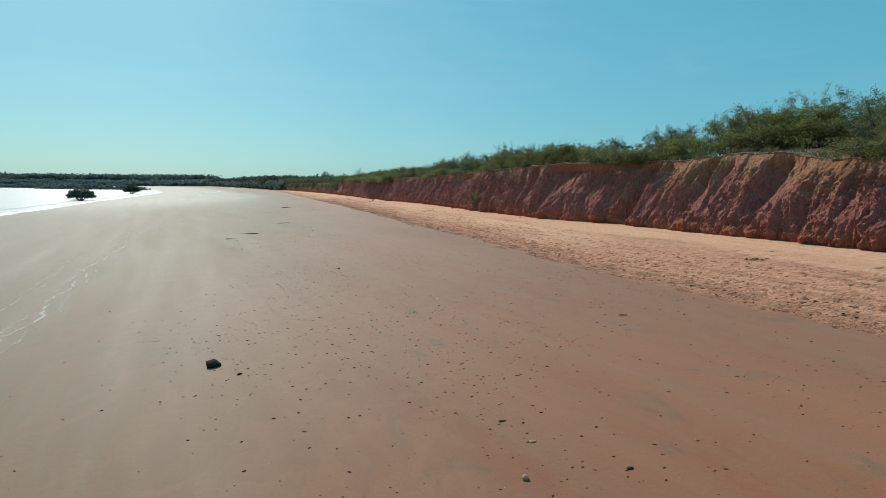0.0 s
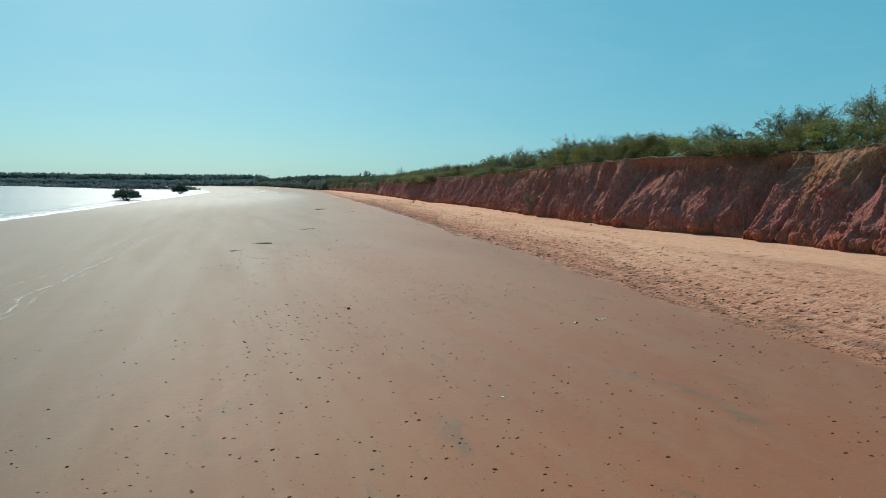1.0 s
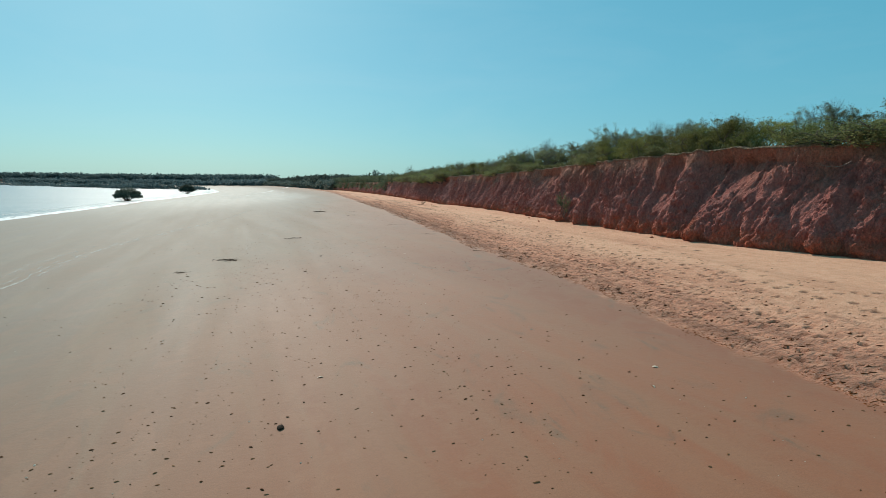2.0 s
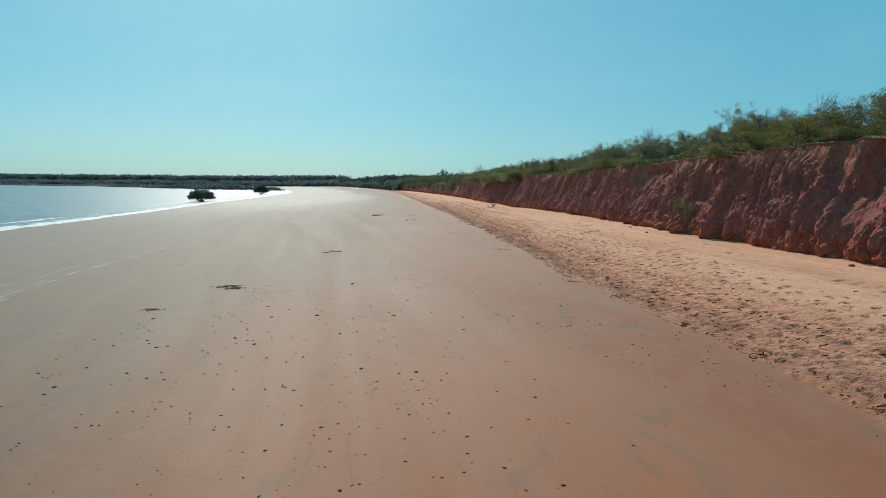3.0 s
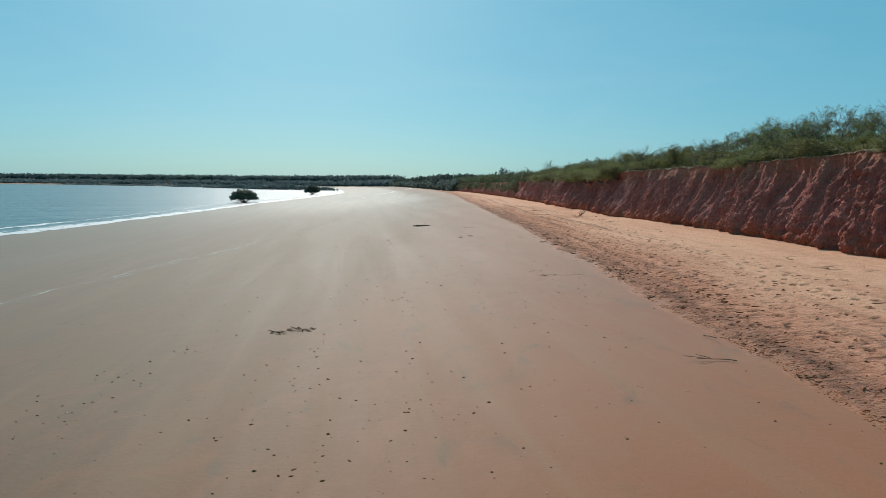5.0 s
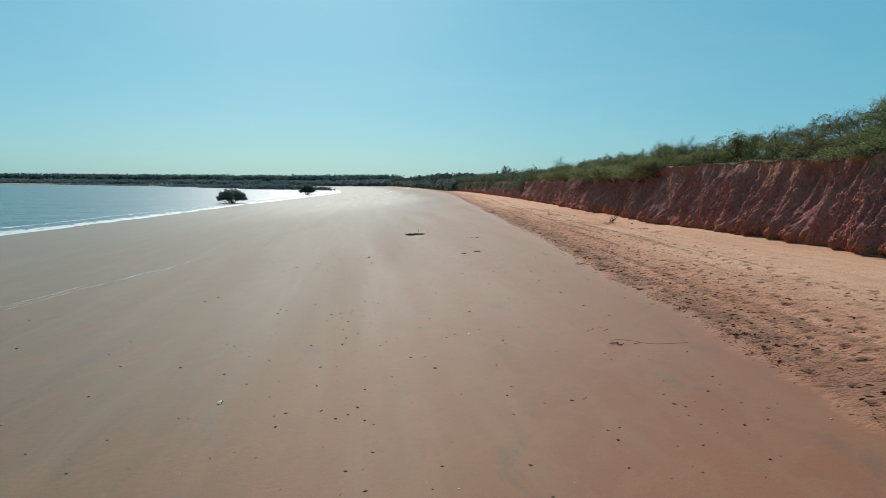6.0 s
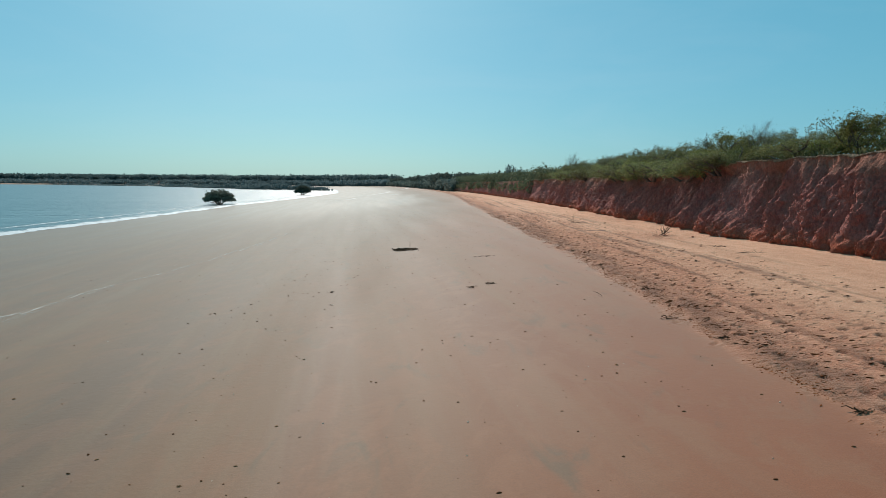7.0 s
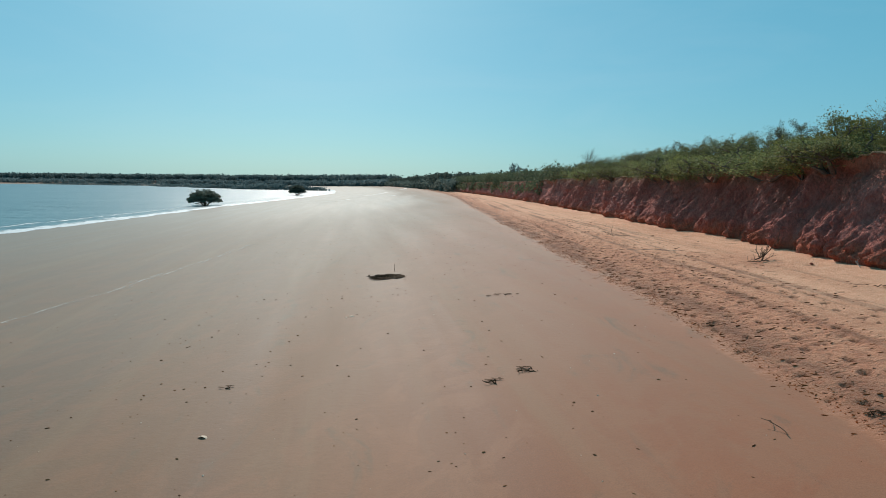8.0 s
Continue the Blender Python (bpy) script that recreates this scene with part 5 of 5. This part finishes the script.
# ---- countless small bits ----
def bits(name, label, category, places, size_range, mat, seed, stretch=(1.3, 1.0, 0.6), swing=np.pi):
    """Little stones or scraps, each a lump of three uneven rings."""
    r = np.random.default_rng(seed)
    n = len(places)
    turn = np.arange(6) * np.pi / 3
    rings = [np.column_stack([wide * np.cos(turn), wide * np.sin(turn), 0 * turn + up]) for wide, up in ((0.42, -0.5), (0.54, 0.08), (0.30, 0.5))]
    corner = np.vstack(rings + [np.array([(0.0, 0.0, 0.56)])])
    side = np.array([(i, (i + 1) % 6, 6 + (i + 1) % 6, 6 + i) for i in range(6)] + [(6 + i, 6 + (i + 1) % 6, 12 + (i + 1) % 6, 12 + i) for i in range(6)] + [(12 + i, 12 + (i + 1) % 6, 12 + (i + 2) % 6, 18) for i in (0, 2, 4)])
    size = r.uniform(0, 1, n) ** 2.2 * (size_range[1] - size_range[0]) + size_range[0]
    v = corner[None] * np.array(stretch) * size[:, None, None] * r.uniform(0.7, 1.3, (n, 1, 3)) + r.normal(0, 0.085, (n, 19, 3)) * size[:, None, None] * (1, 1, stretch[2])
    a = r.uniform(-swing, swing, n)
    c, s = np.cos(a)[:, None], np.sin(a)[:, None]
    v = np.stack([v[..., 0] * c - v[..., 1] * s, v[..., 0] * s + v[..., 1] * c, v[..., 2]], -1)
    z = np.array([ground_z(x, y) for x, y in places])
    v += np.column_stack([places, z + 0.2 * size * stretch[2]])[:, None]
    faces = (np.arange(n)[:, None, None] * 19 + side[None]).reshape(-1, 4)
    return tagged(new(name, mesh_of(name, v.reshape(-1, 3), faces, mat, flat=True)), label, category, kind="stuff")


scatter = np.random.default_rng(55)
u = np.column_stack([scatter.uniform(-12, 13.3, 44000), scatter.uniform(2, 130, 44000)])
thick = smooth(-0.15, 0.75, layers(u[:, 0] / 3.5, u[:, 1] / 9, 3, 58)) * np.interp(u[:, 1], [2, 24, 34, 44, 60, 130], [1.9, 1.0, 1.5, 1.1, 0.2, 0.1]) * np.interp(u[:, 0], [-12, -4, 2, 10, 13.3], [0.1, 0.5, 1, 1, 0.6])
by_shore = np.interp(u[:, 0], [-12, -4, 1, 4], [0.02, 0.12, 0.6, 1.0]) * np.interp(u[:, 1], [20, 30], [2.7, 1.1])
spots = u[scatter.random(len(u)) < (0.11 + 0.6 * thick) * by_shore]
bits("pebbles", "small dark pebbles and sand pellets scattered on wet sand", "pebbles", spots, (0.008, 0.031), PEBBLES, 56, (2.0, 0.9, 0.6), 0.7)
u = np.column_stack([scatter.uniform(-0.5, 7.5, 70), scatter.uniform(34.5, 43, 70)])
bits("sand_pellets", "larger dark lumps of sand dug up on wet sand", "sand pellets", u, (0.014, 0.058), PEBBLES, 72, (1.9, 0.8, 0.55), 0.7)
u = np.column_stack([scatter.normal(5.6, 2.3, 420), scatter.normal(31.0, 4.4, 420)])
bits("pebbles", "cluster of small brown pellets and pebbles on wet sand", "pebbles", u, (0.008, 0.032), PEBBLES, 60, (1.8, 0.9, 0.6), 0.8)
u = np.column_stack([scatter.uniform(-8, 13.3, 900), scatter.uniform(3, 110, 900)])
bits("shell_fragments", "tiny white shell fragments scattered on wet sand", "shell fragments", u, (0.008, 0.026), SHELL_BITS, 57)
y_ = scatter.uniform(6, 118, 20000)
x_ = 22.6 - 0.012 * np.maximum(y_ - 60, 0) - sand_edge(y_) - 0.20 * grain(y_ / 6.0, 0 * y_, 3) + 0.16 * grain(y_ / 1.1, 0 * y_ + 4, 63) + scatter.normal(0.0, 0.05, len(y_)) + np.abs(scatter.normal(0, 0.12, len(y_))) * scatter.integers(0, 4, len(y_)) * 0.7
keep = scatter.random(len(y_)) < smooth(-0.5, 0.5, grain(y_ / 1.6, 0 * y_, 62))
bits("wrack_line", "dark line of leaf litter and twigs along the edge of the loose sand", "debris", np.column_stack([x_, y_])[keep], (0.008, 0.030), LITTER, 58, (2.0, 0.8, 0.4), 1.5)
u = np.column_stack([22.6 - 9.1 * scatter.uniform(0.12, 0.99, 15000) ** 0.5, scatter.uniform(6, 118, 15000)])
u = u[scatter.random(len(u)) < 0.16 + smooth(-0.35, 0.6, layers(u[:, 0] / 1.2, u[:, 1] / 3, 3, 64)) * smooth(19.0, 16.0, u[:, 0])]
bits("beach_litter", "scattered leaf litter and crumbs of earth on loose sand", "debris", u[scatter.random(len(u)) < np.interp(u[:, 1], [22, 36], [0.45, 1.0])], (0.010, 0.042), LITTER, 59, (2.2, 0.7, 0.3), 1.0)
# thin dark scraps, added partly to stand in for shaded dashes of dents
y_ = scatter.uniform(8, 112, 9000)
x_ = 22.7 - 0.012 * np.maximum(y_ - 60, 0) - sand_edge(y_) + np.abs(scatter.normal(0, 2.2, len(y_)))
u = np.column_stack([x_, y_])[scatter.random(len(y_)) < 0.25 + 0.75 * smooth(-0.2, 0.4, layers(x_ / 0.7, y_ / 1.5, 2, 65))]
bits("twigs", "short dark twigs and scraps on loose sand, partly in place of shaded dashes", "debris", u[u[:, 0] < 20.3], (0.014, 0.050), TWIGS, 71, (3.0, 0.6, 0.45), 0.7)

# ---- drying foam and water films on the wet sand ----
def drying_foam(label, points, width, body, seed):
    """A ribbon of thin lacy foam left by the last wave, lying on the sand in a few broken strands."""
    line = curve_through(np.array(points, float), 40)
    way = np.gradient(line, axis=0)
    way /= np.linalg.norm(way, axis=1, keepdims=True) + 1e-9
    side = np.stack([-way[:, 1], way[:, 0]], -1)
    run = np.concatenate([[0], np.cumsum(np.linalg.norm(np.diff(line, axis=0), axis=1))])
    across = np.linspace(-1, 1, 15)[:, None]
    off = across * width + 0.30 * grain(run[None] / 3.1, 0 * across, seed) + 0.12 * grain(run[None] / 0.9, across, seed + 1)
    x, y = line[None, :, 0] + side[None, :, 0] * off, line[None, :, 1] + side[None, :, 1] * off
    z = np.array([[float(ground_z(a, b)) for a, b in zip(p, q)] for p, q in zip(x, y)]) + 0.008
    strands = smooth(0.65, 0.0, np.abs(np.sin(2.6 * np.pi * across * (0.5 + 0.2 * grain(run[None] / 7, 0 * across, seed + 2)) + 1.5 * grain(run[None] / 4, 0 * across, seed + 3))))
    thick_ = body * (0.30 + 0.70 * strands) * smooth(1.0, 0.55, np.abs(across)) * (0.62 + 0.38 * smooth(-0.45, 0.25, grain(run[None] / 1.3, across * 0.8, seed + 4)))
    sheet = mesh_of("drying_foam", np.stack([x, y, z], -1).reshape(-1, 3), grid_faces(15, len(line)), FLECKS)
    sheet.attributes.new("thickness", "FLOAT", "POINT").data.foreach_set("value", thick_.ravel().astype(np.float32))
    return tagged(new("drying_foam", sheet), label, "foam", kind="stuff")


drying_foam("broken lacy line of drying foam on wet sand", [(-5.3, 10), (-5.5, 16), (-5.8, 22), (-6.3, 28), (-7.0, 34), (-7.3, 42), (-8.2, 50), (-8.4, 58), (-7.9, 64), (-6.4, 72), (-5.3, 77)], 0.65, 1.0, 141)
drying_foam("broken lacy line of drying foam on wet sand", [(-5.0, 75.5), (-5.3, 79), (-5.2, 81.8), (-4.45, 85.3), (-4.0, 91), (-3.9, 98), (-4.0, 105)], 0.40, 1.0, 142)
drying_foam("faint lacy line of drying foam on wet sand", [(-6.9, 18), (-7.5, 26), (-8.5, 35), (-8.9, 44), (-9.6, 52), (-9.7, 60)], 0.45, 0.80, 143)


def draining_water(label, points, width, seed):
    """A shallow sheet of water on the sand: a ribbon with ragged sides that lies on the ground."""
    line = curve_through(np.array(points, float), 24)
    way = np.gradient(line, axis=0)
    way /= np.linalg.norm(way, axis=1, keepdims=True) + 1e-9
    side = np.stack([-way[:, 1], way[:, 0]], -1)
    t = np.linspace(0, 1, len(line))
    half = width * np.sqrt(np.clip(4 * t * (1 - t), 0, 1)) * (0.6 + 0.5 * np.abs(grain(t * 9, 0 * t, seed)))
    across = np.array([-1.0, -0.5, 0.0, 0.5, 1.0])[:, None]
    edge_ = across * half[None] + 0.25 * width * grain(t[None] * 14, across * 2, seed + 3)
    x, y = line[None, :, 0] + side[None, :, 0] * edge_, line[None, :, 1] + side[None, :, 1] * edge_
    z = np.array([[float(ground_z(a, b)) for a, b in zip(p, q)] for p, q in zip(x, y)]) + 0.03
    sheet = mesh_of("draining_water", np.stack([x, y, z], -1).reshape(-1, 3), grid_faces(5, len(line)), POOL)
    return tagged(new("draining_water", sheet), label, "water", kind="structure")


draining_water("shallow curved rill of water shining on wet sand", [(-24, 207), (-20, 207.5), (-17, 209), (-15.3, 214), (-15.5, 222), (-18, 230)], 0.9, 144)
draining_water("thin sheet of water draining over wet sand far down the beach", [(-17, 258), (-14, 275), (-12.3, 294), (-13.5, 325)], 1.5, 145)
draining_water("thin sheet of water draining over wet sand by the bend", [(-10, 355), (-7.8, 385), (-8.5, 420)], 1.6, 146)
draining_water("narrow rill of water shining on wet sand", [(-3.5, 236), (-5, 246), (-8, 256)], 0.6, 147)
